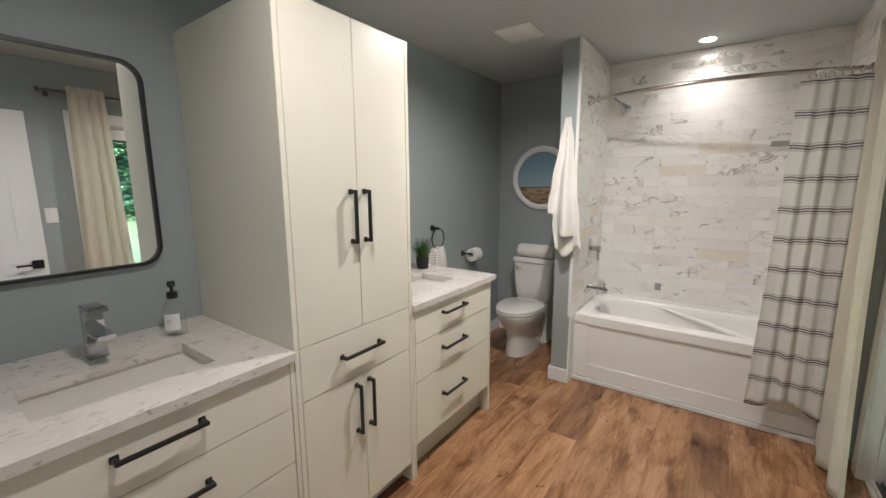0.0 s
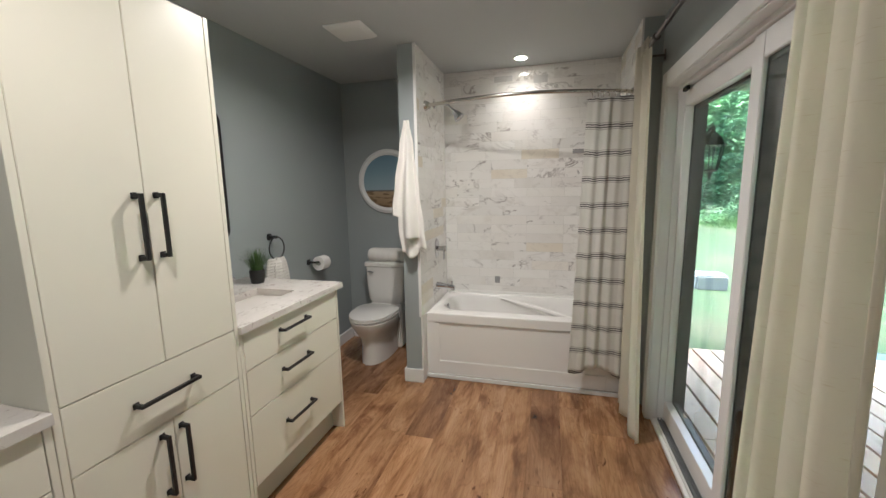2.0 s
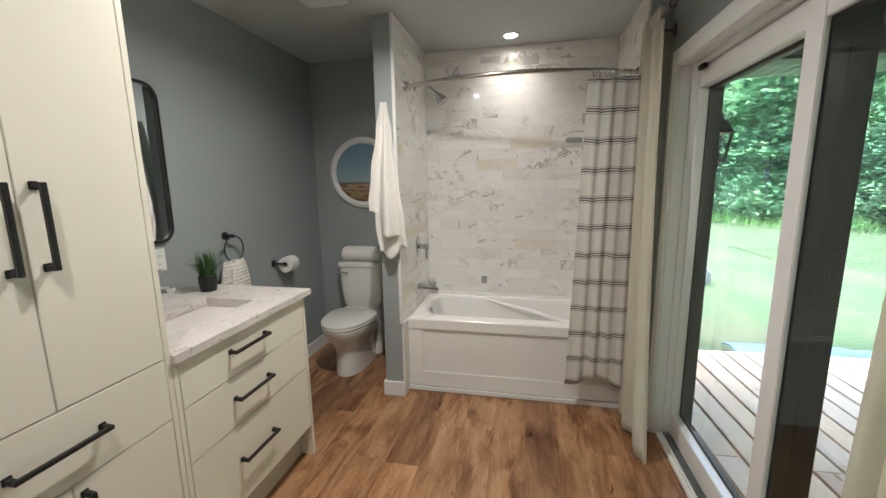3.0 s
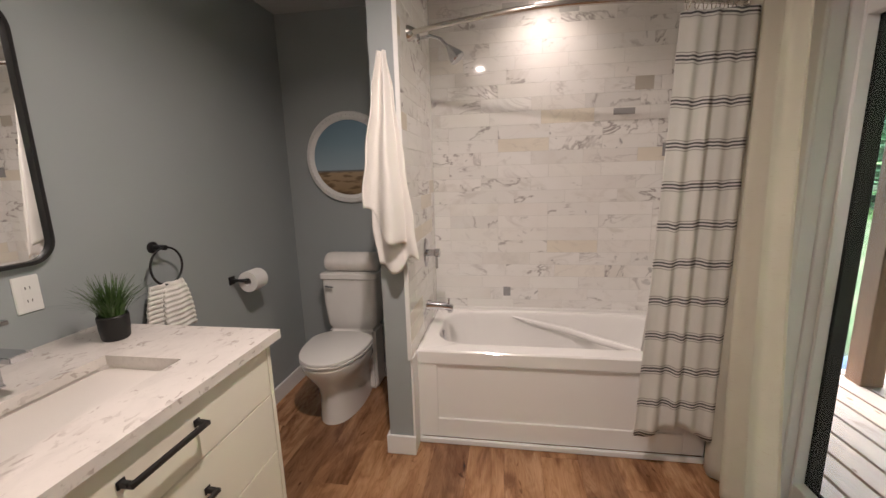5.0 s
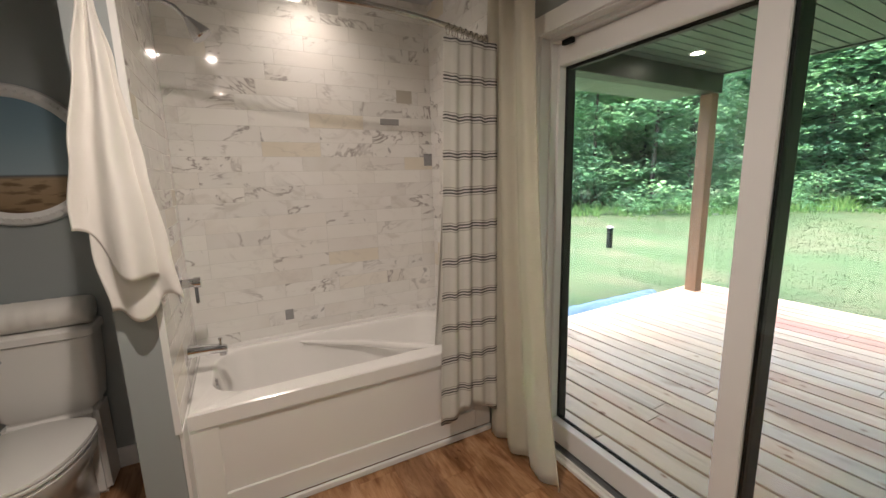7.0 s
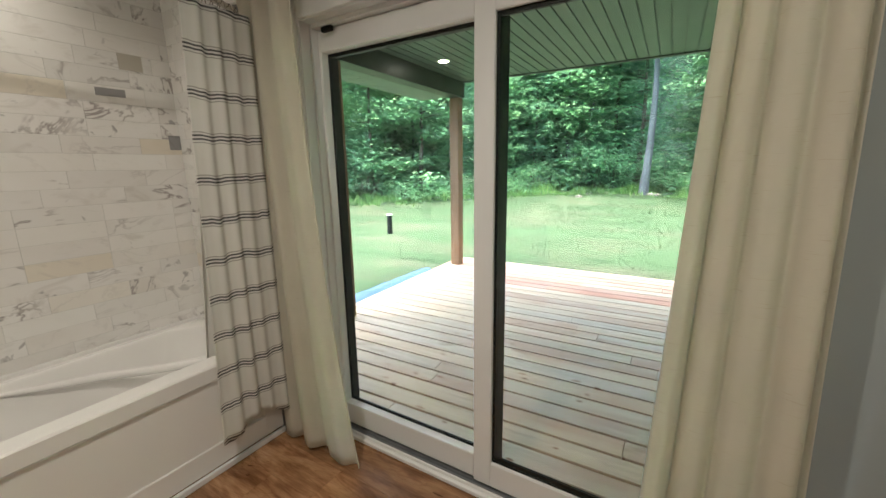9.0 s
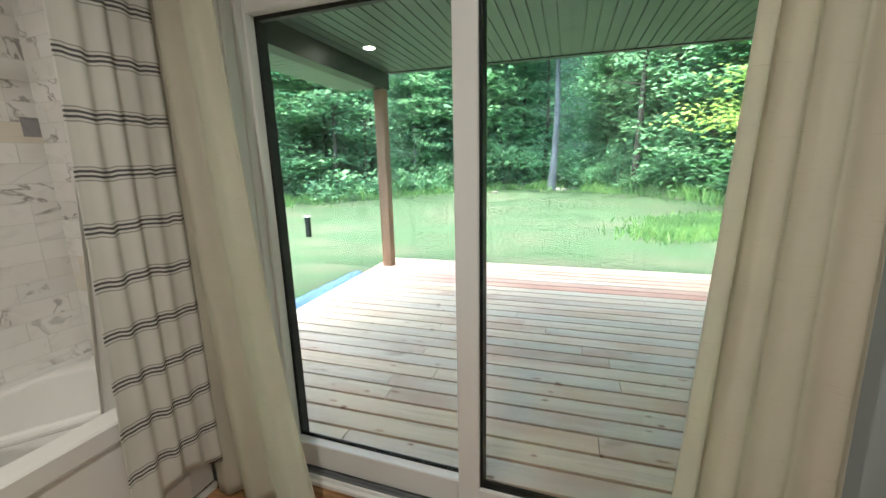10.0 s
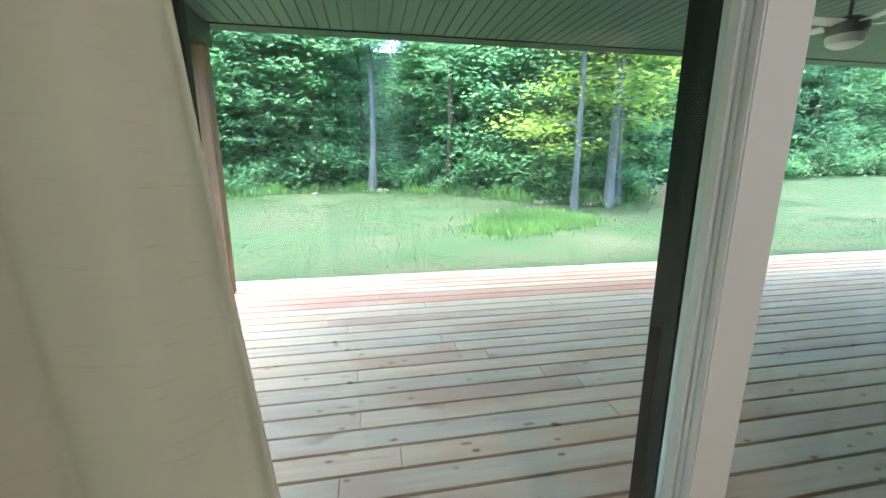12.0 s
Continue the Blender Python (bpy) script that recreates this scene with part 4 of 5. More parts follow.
def oval(cy, rx, ryf, ryb, z, n=36, p=2.3):
    pts = []
    for k in range(n):
        a = 2 * math.pi * k / n
        c, s = math.cos(a), math.sin(a)
        x = math.copysign(abs(c) ** (2 / p), c) * rx
        y = math.copysign(abs(s) ** (2 / p), s) * (ryb if s > 0 else ryf)
        pts.append((x, cy + y, z))
    return pts


part("bowl", loft([oval(3.12, 0.12, 0.285, 0.29, 0.0), oval(3.12, 0.12, 0.285, 0.29, 0.03), oval(3.12, 0.115, 0.275, 0.29, 0.15), oval(3.11, 0.125, 0.28, 0.29, 0.22), oval(3.09, 0.165, 0.305, 0.25, 0.29), oval(3.07, 0.188, 0.325, 0.14, 0.345), oval(3.07, 0.192, 0.335, 0.12, 0.38), oval(3.07, 0.182, 0.32, 0.11, 0.392)]), M_PORC, toilet, smooth=True)
part("seat", loft([oval(3.07, 0.192, 0.335, 0.12, 0.394), oval(3.07, 0.198, 0.342, 0.125, 0.40), oval(3.07, 0.198, 0.342, 0.125, 0.408), oval(3.07, 0.192, 0.335, 0.12, 0.412)]), M_PORC, toilet, smooth=True)
part("lid", loft([oval(3.07, 0.194, 0.338, 0.125, 0.414), oval(3.07, 0.198, 0.342, 0.128, 0.42), oval(3.07, 0.196, 0.34, 0.126, 0.43), oval(3.07, 0.175, 0.31, 0.11, 0.438)]), M_PORC, toilet, smooth=True)
part("shelf", box(-0.16, 3.235, 0.0, 0.16, 3.41, 0.43, bev=0.02, seg=3), M_PORC, toilet, smooth=True)
part("tank", loft([[(x, y, z) for x, y in round_rect(0, 3.325, w, d, 0.035)] for w, d, z in ((0.30, 0.15, 0.43), (0.335, 0.165, 0.45), (0.36, 0.185, 0.60), (0.37, 0.19, 0.765))]), M_PORC, toilet, smooth=True)
part("tank_lid", loft([[(x, y, z) for x, y in round_rect(0, 3.322, w, d, 0.03)] for w, d, z in ((0.37, 0.19, 0.766), (0.39, 0.205, 0.772), (0.39, 0.205, 0.80), (0.375, 0.19, 0.807))]), M_PORC, toilet, smooth=True)
lev = part("lever", rod([(0, 0, 0), (0, -0.02, 0), (0.01, -0.026, 0), (0.055, -0.028, -0.004)], 0.006, 10), M_CHROME, toilet, "chrome flush lever", smooth=True)
lev.location = (-0.145, 3.232, 0.725)
roll_towel = base("rolled_towel", -1.19, 3.32, 0.807, "white towel rolled on top of the toilet tank", "towel")
bm = bmesh.new()
rings = []
for i in range(25):
    x = -0.17 + 0.34 * i / 24
    e = 0.006 * math.sin(i * 1.7)
    k = 0.93 if i in (0, 24) else 1.0
    rings.append([(x, (0.085 + e * 0.5) * k * math.cos(a), 0.062 + (0.062 + e * 0.4 * math.sin(3 * a)) * k * math.sin(a)) for a in (2 * math.pi * q / 24 for q in range(24))])
part("roll", loft(rings), M_TOWEL, roll_towel, smooth="all")

# ---- round picture ----
M_PIC, t, b = shader("seascape", rough=0.35)
tc = t.nodes.new("ShaderNodeTexCoord")
sep = t.nodes.new("ShaderNodeSeparateXYZ")
t.links.new(tc.outputs["Object"], sep.inputs[0])
mr = add(t, "MapRange", From_Min=-0.24, From_Max=0.24)
t.links.new(sep.outputs["Z"], mr.inputs["Value"])
wob = noise_of(t, coords(t, (1, 1, 4)), 9, 4)
skyc = ramp(t, mr.outputs["Result"], [(0.0, (0.23, 0.15, 0.08)), (0.12, (0.3, 0.21, 0.12)), (0.3, (0.38, 0.28, 0.17)), (0.33, (0.10, 0.12, 0.13)), (0.345, (0.30, 0.40, 0.46)), (0.7, (0.2, 0.31, 0.38)), (1.0, (0.15, 0.25, 0.33))])
patch = ramp(t, wob, [(0.5, (1, 1, 1)), (0.62, (0.45, 0.4, 0.35))])
land = mixed(t, 1.0, skyc, patch, "MULTIPLY")
low = ramp(t, mr.outputs["Result"], [(0.31, (1, 1, 1)), (0.33, (0, 0, 0))])
t.links.new(mixed(t, low, skyc, land), b.inputs["Base Color"])
picture = base("round_picture", -1.21, YB + 0.006, 1.54, "round seascape picture in a carved white frame", "picture")
part("frame", lathe([(0.235, 0), (0.290, 0), (0.294, 0.012), (0.285, 0.026), (0.262, 0.032), (0.246, 0.024), (0.238, 0.012)], 96), M_TRIM, picture, "carved white round frame", smooth=True).matrix_basis = pose(0, 0, 0, 90)
beads = bmesh.new()
for k in range(60):
    a = 2 * math.pi * k / 60
    bmesh.ops.create_icosphere(beads, subdivisions=1, radius=0.0075, matrix=Matrix.Translation((0.266 * math.cos(a), -0.032, 0.266 * math.sin(a))))
part("beading", beads, M_TRIM, picture, kind="stuff", smooth="all")
bm = bmesh.new()
bm.faces.new([bm.verts.new((0.24 * math.cos(2 * math.pi * k / 64), -0.014, 0.24 * math.sin(2 * math.pi * k / 64))) for k in range(64)])
part("canvas", bm, M_PIC, picture, "blue sky over a sandy shore")

# ---- hanging towel on the wing wall ----
hook = base("towel_hook", -0.712, 2.66, 1.90, "black wall hook on the narrow wall", "towel hook")
part("hook", rod([(0, 0, 0), (0, -0.03, 0), (0, -0.036, 0.015)], 0.006, 10), M_BLACK, hook, smooth=True)
btowel = base("bath_towel", -0.712, 2.63, 0.95, "white terry bath towel draped from the hook in folds", "bath towel")


def towel_layer(name, rows, depth, waves, ph, flip):
    """A cloth gathered at the top. rows: height, left edge, right edge; the last one is the hem."""
    bm = bmesh.new()
    g = []
    zs = [r[0] for r in rows]
    for j in range(57):
        f = j / 56
        row = []
        for i in range(41):
            u = i / 40
            hem = rows[-1][0] + flip * (u - 0.5) + 0.03 * math.sin(u * 8 + ph)
            z = zs[0] + (hem - zs[0]) * f
            zc = max(zs[-1], min(zs[0], z))
            for (za, la, ra), (zb, lb, rb) in zip(rows, rows[1:]):
                if zb <= zc <= za:
                    k = (za - zc) / (za - zb)
                    k = k * k * (3 - 2 * k)
                    lft, rgt = la + (lb - la) * k, ra + (rb - ra) * k
                    break
            a = u * waves + ph + 0.9 * f
            fold = (0.5 + 0.5 * math.cos(a)) ** 1.4
            y = -0.006 - depth * (0.25 + 0.75 * f ** 0.6) * fold - 0.012 * f
            x = lft + (rgt - lft) * u + 0.010 * math.sin(a) * f * (1 - abs(2 * u - 1))
            row.append(bm.verts.new((x, y, z)))
        g.append(row)
    for j in range(56):
        for i in range(40):
            bm.faces.new((g[j][i], g[j][i + 1], g[j + 1][i + 1], g[j + 1][i]))
    ob = part(name, bm, M_TOWEL, btowel, smooth="all")
    so = ob.modifiers.new("thick", "SOLIDIFY")
    so.thickness = 0.006


towel_layer("back_layer", [(0.975, -0.014, 0.014), (0.80, -0.04, 0.045), (0.50, -0.072, 0.085), (0.25, -0.085, 0.115), (0.06, -0.06, 0.135)], 0.03, 11, 1.4, 0.05)
towel_layer("front_layer", [(0.982, -0.016, 0.016), (0.80, -0.045, 0.035), (0.55, -0.085, 0.055), (0.38, -0.11, 0.085), (0.21, -0.105, 0.095)], 0.075, 8, 0.6, -0.20)

# ---- ceiling fittings ----
vent = base("exhaust_vent", -0.965, 2.35, ZC, "white square exhaust fan grille on the ceiling", "exhaust vent")
part("cover", loft([[(x, y, z) for x, y in round_rect(0, 0, w, w, 0.012, 3)] for w, z in ((0.25, 0), (0.25, -0.006), (0.20, -0.022))]), M_PLASTIC, vent, smooth=True)


def pot_light(x, y, z, lab, group, watts):
    p = base("recessed_light", x, y, z, lab, "recessed light", group)
    part("rim", lathe([(0.040, -0.002), (0.058, -0.001), (0.058, -0.004), (0.052, -0.007), (0.040, -0.005)], 40), M_PLASTIC, p, smooth=True)
    g = bmesh.new()
    g.faces.new([g.verts.new((0.042 * math.cos(2 * math.pi * k / 32), 0.042 * math.sin(2 * math.pi * k / 32), -0.0065)) for k in range(32)])
    part("lens", g, M_LED, p, "glowing lens")
    if watts:
        spot_lamp(x, y, z - 0.012, watts, 125 if y > 3 else 158)


for x, y, w, lab in ((0.013, 3.20, 0.12, "lit round recessed ceiling light over the tub"), (-0.45, 1.79, 1.2, "lit round recessed ceiling light in mid room"), (-0.42, 0.38, 0.55, "lit round recessed ceiling light before the vanity")):
    pot_light(x, y, ZC, lab, "ceiling lights of the bathroom", POT_W * w)

# ---- outside: deck, porch roof ----
ZD = -0.03
DX0, DX1, DY0, DY1 = 1.042, 4.985, -7.0, 3.86
deck = base("deck", 0, 0, 0, "weathered red-brown wooden deck with long boards", "deck")
# joists painted near-black, plus an added dark sheet below, for shade between boards
part("joists", boxes(*[(DX0, y, ZD - 0.19, DX1 - 0.02, y + 0.04, ZD - 0.04) for y in (DY0 + 0.05 + 0.6 * i for i in range(18))], (DX1 - 0.04, DY0, ZD - 0.22, DX1, DY1, ZD - 0.042), (DX0, DY1 - 0.04, ZD - 0.22, DX1 - 0.04, DY1, ZD - 0.042)), M_SUB, deck)
part("gap_shade_sheet", box(DX0, DY0, ZD - 0.24, DX1 - 0.05, DY1 - 0.05, ZD - 0.2), M_SUB, deck)
structure("wall_outside", boxes((XO + 0.002, 2.535, -0.3, XO + 0.02, 4.6, 2.62), (XO + 0.002, DY0, -0.3, XO + 0.02, 0.83, 2.62), (XO + 0.002, 0.83, 2.01, XO + 0.02, 2.535, 2.62), (XO + 0.002, 0.83, -0.3, XO + 0.02, 2.535, -0.04), (XL - 0.12, YB + 0.125, -0.3, XO + 0.002, 4.6, 2.62)), M_BEAM, "dark green outside wall of the house")
structure("roof", boxes((XL - 1, DY0, 2.62, 5.1, 4.7, 2.75)), M_BEAM, "dark roof over house and porch")
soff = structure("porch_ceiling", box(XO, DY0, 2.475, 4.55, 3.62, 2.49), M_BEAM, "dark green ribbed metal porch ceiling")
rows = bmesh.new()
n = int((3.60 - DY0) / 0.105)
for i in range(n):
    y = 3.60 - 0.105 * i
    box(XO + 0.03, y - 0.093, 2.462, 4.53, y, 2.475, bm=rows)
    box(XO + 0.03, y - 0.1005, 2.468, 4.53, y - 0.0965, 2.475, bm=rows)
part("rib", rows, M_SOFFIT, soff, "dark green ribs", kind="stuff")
fascia = structure("fascia", boxes((4.53, DY0, 2.452, 4.555, 3.62, 2.60), (4.555, DY0, 2.56, 5.1, 4.6, 2.62)), M_BEAM, "dark green fascia")
beam = base("porch_beam", 0, 0, 0, "dark green metal-clad beam on the porch posts", "beam")
part("cladding", box(XO + 0.0, 3.605, 2.268, 4.62, 3.775, 2.475, bev=0.003), M_BEAM, beam)
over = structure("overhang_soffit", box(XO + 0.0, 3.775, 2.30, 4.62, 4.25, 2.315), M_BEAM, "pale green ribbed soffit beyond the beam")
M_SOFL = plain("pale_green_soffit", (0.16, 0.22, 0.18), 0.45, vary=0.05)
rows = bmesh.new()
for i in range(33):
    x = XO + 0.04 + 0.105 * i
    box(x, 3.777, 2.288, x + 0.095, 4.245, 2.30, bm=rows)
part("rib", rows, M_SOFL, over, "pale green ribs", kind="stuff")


def post(x, y, lab):
    p = base("porch_post", x, y, ZD, lab, "post", "porch posts")
    part("timber", box(-0.065, -0.065, 0, 0.065, 0.065, 2.268 - ZD, bev=0.004), M_POST, p)


post(4.49, 3.825, "brown square wooden porch post at the deck corner")
post(2.17, 3.725, "brown square wooden porch post near the house")

plight = base("recessed_light", 3.43, 3.366, 2.462, "round recessed light in the porch ceiling", "recessed light", "porch ceiling lights")
part("rim", lathe([(0.05, -0.001), (0.07, -0.001), (0.066, -0.006), (0.05, -0.004)], 32), M_PLASTIC, plight, smooth=True)
g = bmesh.new()
g.faces.new([g.verts.new((0.052 * math.cos(2 * math.pi * k / 32), 0.052 * math.sin(2 * math.pi * k / 32), -0.0055)) for k in range(32)])
part("lens", g, M_LED, plight, "glowing lens")

fan = base("ceiling_fan", 3.1, -1.15, 2.462, "dark porch ceiling fan with a frosted globe", "ceiling fan")
part("canopy", lathe([(0.06, 0), (0.06, -0.03), (0.02, -0.05), (0.013, -0.05), (0.013, -0.16)], 28), M_GREYM, fan, smooth=True)
part("motor", lathe([(0.03, -0.15), (0.09, -0.17), (0.12, -0.20), (0.125, -0.25), (0.11, -0.28)], 32), M_GREYM, fan, smooth=True)
part("globe", lathe([(0.11, -0.28), (0.115, -0.30), (0.10, -0.34), (0.06, -0.365), (0.01, -0.37)], 32), M_SHADE, fan, smooth=True)
for k in range(5):
    blade = part("blade", box(0.12, -0.055, -0.215, 0.60, 0.055, -0.207, bev=0.003), M_SHADE, fan, "pale fan blade")
    blade.matrix_basis = pose(0, 0, 0, 8, 0, 72 * k + 20)

lantern = base("wall_lantern", XO + 0.02, 3.0, 1.64, "black outdoor wall lantern with glass sides", "wall lantern")
part("backplate", lathe([(0.05, 0), (0.05, 0.012), (0.04, 0.018)], 24, sx=1.7), M_BLACK, lantern, smooth=True).matrix_basis = pose(0, 0, 0.02, 0, 90)
part("arm", rod([(0.01, 0, 0.03), (0.07, 0, 0.0), (0.12, 0, 0.06), (0.175, 0, 0.19), (0.19, 0, 0.175)], 0.008, 10), M_BLACK, lantern, smooth=True)
part("roof", lathe([(0.085, 0.07), (0.088, 0.075), (0.055, 0.125), (0.035, 0.145), (0.02, 0.15), (0.012, 0.17), (0.016, 0.18), (0.004, 0.20)], 6), M_BLACK, lantern).location = (0.19, 0, 0)
part("glass", lathe([(0.042, -0.08), (0.07, 0.07)], 6), M_BOTTLE, lantern, "clear glass sides").location = (0.19, 0, 0)
bars = bmesh.new()
for k in range(6):
    a = 2 * math.pi * k / 6
    rod([(0.19 + 0.043 * math.cos(a), 0.043 * math.sin(a), -0.08), (0.19 + 0.072 * math.cos(a), 0.072 * math.sin(a), 0.07)], 0.004, 6, bm=bars)
part("bars", bars, M_BLACK, lantern)
part("foot", lathe([(0.046, -0.082), (0.046, -0.09), (0.018, -0.10), (0.01, -0.12), (0.003, -0.15)], 12), M_BLACK, lantern).location = (0.19, 0, 0)

TURNED = Matrix.Translation((1.1, 1.7, 0)) @ Matrix.Rotation(radians(2.0), 4, "Z") @ Matrix.Translation((-1.1, -1.7, 0))
for ob in (deck, soff, fascia, beam, over):
    ob.matrix_world = TURNED @ ob.matrix_basis

# ---- ground and woods ----
EDGE = [(4, 25), (8, 17), (13.4, 10.2), (18.8, 6.4), (19.9, 2.8), (17.5, -0.6), (12.9, -3.5), (14.2, -6.4), (16.8, -9.7), (18, -12.5), (18.5, -17), (18.5, -28)]


def ground_z(x, y):
    f = min(1.0, max(0.0, (x - 6) / 11))
    f = f * f * (3 - 2 * f)
    f += 3.2 * min(1.0, max(0.0, (-y - 9) / 12)) * min(1.0, max(0.0, (x - 10) / 10))
    return -0.20 + 0.22 * f + 0.05 * noise.noise(Vector((x * 0.25, y * 0.25, 0)))


def lawn_material():
    m, t, b = shader("lawn", rough=0.9)
    v = coords(t)
    a = noise_of(t, coords(t, (1.6, 0.6, 1)), 0.55, 6, 0.7)
    c = noise_of(t, v, 9, 5, 0.7)
    d = noise_of(t, v, 60, 4, 0.7)
    green = ramp(t, c, [(0.25, (0.013, 0.036, 0.009)), (0.5, (0.020, 0.047, 0.013)), (0.75, (0.030, 0.060, 0.019))])
    soil = ramp(t, c, [(0.3, (0.036, 0.052, 0.020)), (0.7, (0.080, 0.070, 0.046))])
    bare = ramp(t, a, [(0.48, (0, 0, 0)), (0.62, (0.85, 0.85, 0.85))])
    col = mixed(t, bare, green, soil)
    speck = ramp(t, d, [(0.3, (0.86, 0.86, 0.86)), (0.7, (1.08, 1.08, 1.08))])
    t.links.new(mixed(t, 1.0, col, speck, "MULTIPLY"), b.inputs["Base Color"])
    bumped(t, b, d, 0.5, 0.02)
    return m


M_LAWN = lawn_material()
bm = bmesh.new()
ax = sorted({round(v, 2) for v in list(np.linspace(-6, 40, 78)) + [-600, -200, -80, -30, -12, 50, 70, 120, 300, 800]})
ay = sorted({round(v, 2) for v in list(np.linspace(-30, 26, 84)) + [-800, -300, -120, -70, -45, 36, 60, 120, 300, 800]})
gv = [[bm.verts.new((x, y, ground_z(x, y) if x > 1 else -0.32)) for y in ay] for x in ax]
for i in range(len(ax) - 1):
    for j in range(len(ay) - 1):
        bm.faces.new((gv[i][j], gv[i + 1][j], gv[i + 1][j + 1], gv[i][j + 1]))
part("ground", bm, M_LAWN, None, "mown green lawn with pale bare patches", "structure", smooth="all")


def leafy(name, tones):
    m, t, b = shader(name, rough=0.5, spec=0.3)
    geo = t.nodes.new("ShaderNodeNewGeometry")
    col = ramp(t, geo.outputs["Random Per Island"], tones)
    big = noise_of(t, coords(t), 0.5, 2)
    col = mixed(t, 1.0, col, ramp(t, big, [(0.35, (0.7, 0.75, 0.75)), (0.65, (1.15, 1.15, 1.0))]), "MULTIPLY")
    t.links.new(col, b.inputs["Base Color"])
    tl = t.nodes.new("ShaderNodeBsdfTranslucent")
    t.links.new(col, tl.inputs["Color"])
    mx = t.nodes.new("ShaderNodeMixShader")
    mx.inputs[0].default_value = 0.58
    t.links.new(b.outputs[0], mx.inputs[1])
    t.links.new(tl.outputs[0], mx.inputs[2])
    t.links.new(mx.outputs[0], t.nodes["Material Output"].inputs["Surface"])
    return m


M_LEAF = leafy("green_leaves", [(0, (0.17, 0.33, 0.20)), (0.5, (0.24, 0.43, 0.25)), (1, (0.33, 0.53, 0.29))])
M_LEAFY = leafy("yellow_leaves", [(0, (0.24, 0.38, 0.10)), (0.5, (0.36, 0.50, 0.13)), (1, (0.52, 0.56, 0.15))])
M_LEAFD = leafy("dark_needles", [(0, (0.15, 0.30, 0.20)), (0.5, (0.20, 0.38, 0.245)), (1, (0.27, 0.45, 0.275))])
M_BARK = plank_wood("grey_bark", [(0.06, 0.066, 0.078), (0.11, 0.12, 0.135), (0.17, 0.18, 0.195)], 2, grain=(9, 9, 1.2), knot=0.5, rough=0.9, by_object=False)
M_BARKD = plank_wood("dark_bark", [(0.05, 0.04, 0.035), (0.09, 0.075, 0.06), (0.13, 0.11, 0.09)], 2, grain=(9, 9, 1.2), knot=0.5, rough=0.9, by_object=False)


def leaf_cloud(centres, per, size, rng, flat=0.35, spread=0.5):
    """Many small pointed leaves round the centres."""
    c = np.repeat(np.array(centres), per, axis=0)
    n = len(c)
    d = rng.normal(0, 1, (n, 3)) * np.array([spread, spread, spread * flat])
    p = c + d
    a = rng.uniform(0, 2 * np.pi, n)
    u = np.stack([np.cos(a), np.sin(a), rng.uniform(-0.5, 0.25, n)], 1)
    w = np.stack([-np.sin(a), np.cos(a), rng.uniform(-0.5, 0.5, n)], 1)
    s = size * rng.uniform(0.6, 1.4, (n, 1))
    quad = np.stack([p - u * s, p + w * s * 0.55, p + u * s, p - w * s * 0.55], 1).reshape(-1, 3)
    return quad


def cloud_part(name, quad, material, parent, label=""):
    me = bpy.data.meshes.new(name)
    n = len(quad) // 4
    me.from_pydata(quad.tolist(), [], np.arange(n * 4).reshape(n, 4).tolist())
    me.materials.append(material)
    ob = new(name, me)
    ob.parent = parent
    return tagged(ob, label, kind="stuff")


def tree(x, y, height, crown_low, width, seed, leaves, bark, label, trunk=0.12, category="tree", tiers=46, per=60, size=0.085, lean=0.0, flat=0.3, crook=1.0):
    rng = np.random.default_rng(seed)
    root = base(category, x, y, ground_z(x, y) - 0.05, label, category, "trees of the woods")
    bend = rng.uniform(-0.25, 0.25, 4) * crook
    spine = lambda f: Vector((lean * height * f + bend[0] * math.sin(f * 4) + bend[1] * f, bend[2] * math.sin(f * 3.2) + bend[3] * f, height * f))
    bm = rod([spine(i / 9) for i in range(10)], trunk, 9, radii=[trunk * (1.25 if i == 0 else 1 - 0.085 * i) for i in range(10)])
    centres = []
    for k in range(tiers):
        f = crown_low + (1 - crown_low) * rng.uniform(0, 1) ** 0.9
        a = rng.uniform(0, 2 * math.pi)
        r = width * (0.35 + 0.75 * rng.uniform()) * (1.15 - 0.75 * f)
        s = spine(f * 0.97)
        e = s + Vector((math.cos(a) * r, math.sin(a) * r, 0.12 * r * rng.uniform(-1, 2.4)))
        if k % 3 == 0:
            rod([s, (s + e) / 2 + Vector((0, 0, 0.08 * r)), e], 0.02, 5, bm=bm, radii=[0.02 + 0.02 * (1 - f), 0.014, 0.006])
        centres.append(tuple(e))
        centres.append(tuple(s + (e - s) * 0.6))
    part("trunk", bm, bark, root, smooth=True)
    cloud_part("crown", leaf_cloud(centres, per, size, rng, flat, 0.42), leaves, root)
    return root


def along(s):
    """A place and outward way along the edge of the woods."""
    n = len(EDGE) - 1
    i = min(int(s), n - 1)
    a, b = Vector(EDGE[i]), Vector(EDGE[i + 1])
    d = (b - a).normalized()
    return a.lerp(b, s - i), Vector((-d.y, d.x))


# trees with clear pale trunks
tree(18.6, 2.70, 10, 0.6, 2.2, 1, M_LEAF, M_BARK, "tall tree with a pale grey crooked trunk at the wood's edge", trunk=0.17, crook=1.6)
tree(11.3, -3.30, 8, 0.2, 2.3, 2, M_LEAFY, M_BARK, "slim pale-trunked maple with yellow-green leaves", trunk=0.10, size=0.07, crook=0.3)
tree(11.9, -4.75, 9, 0.27, 2.2, 3, M_LEAFY, M_BARK, "pale-trunked maple with yellow-green leaves", trunk=0.15, size=0.07, crook=0.3)
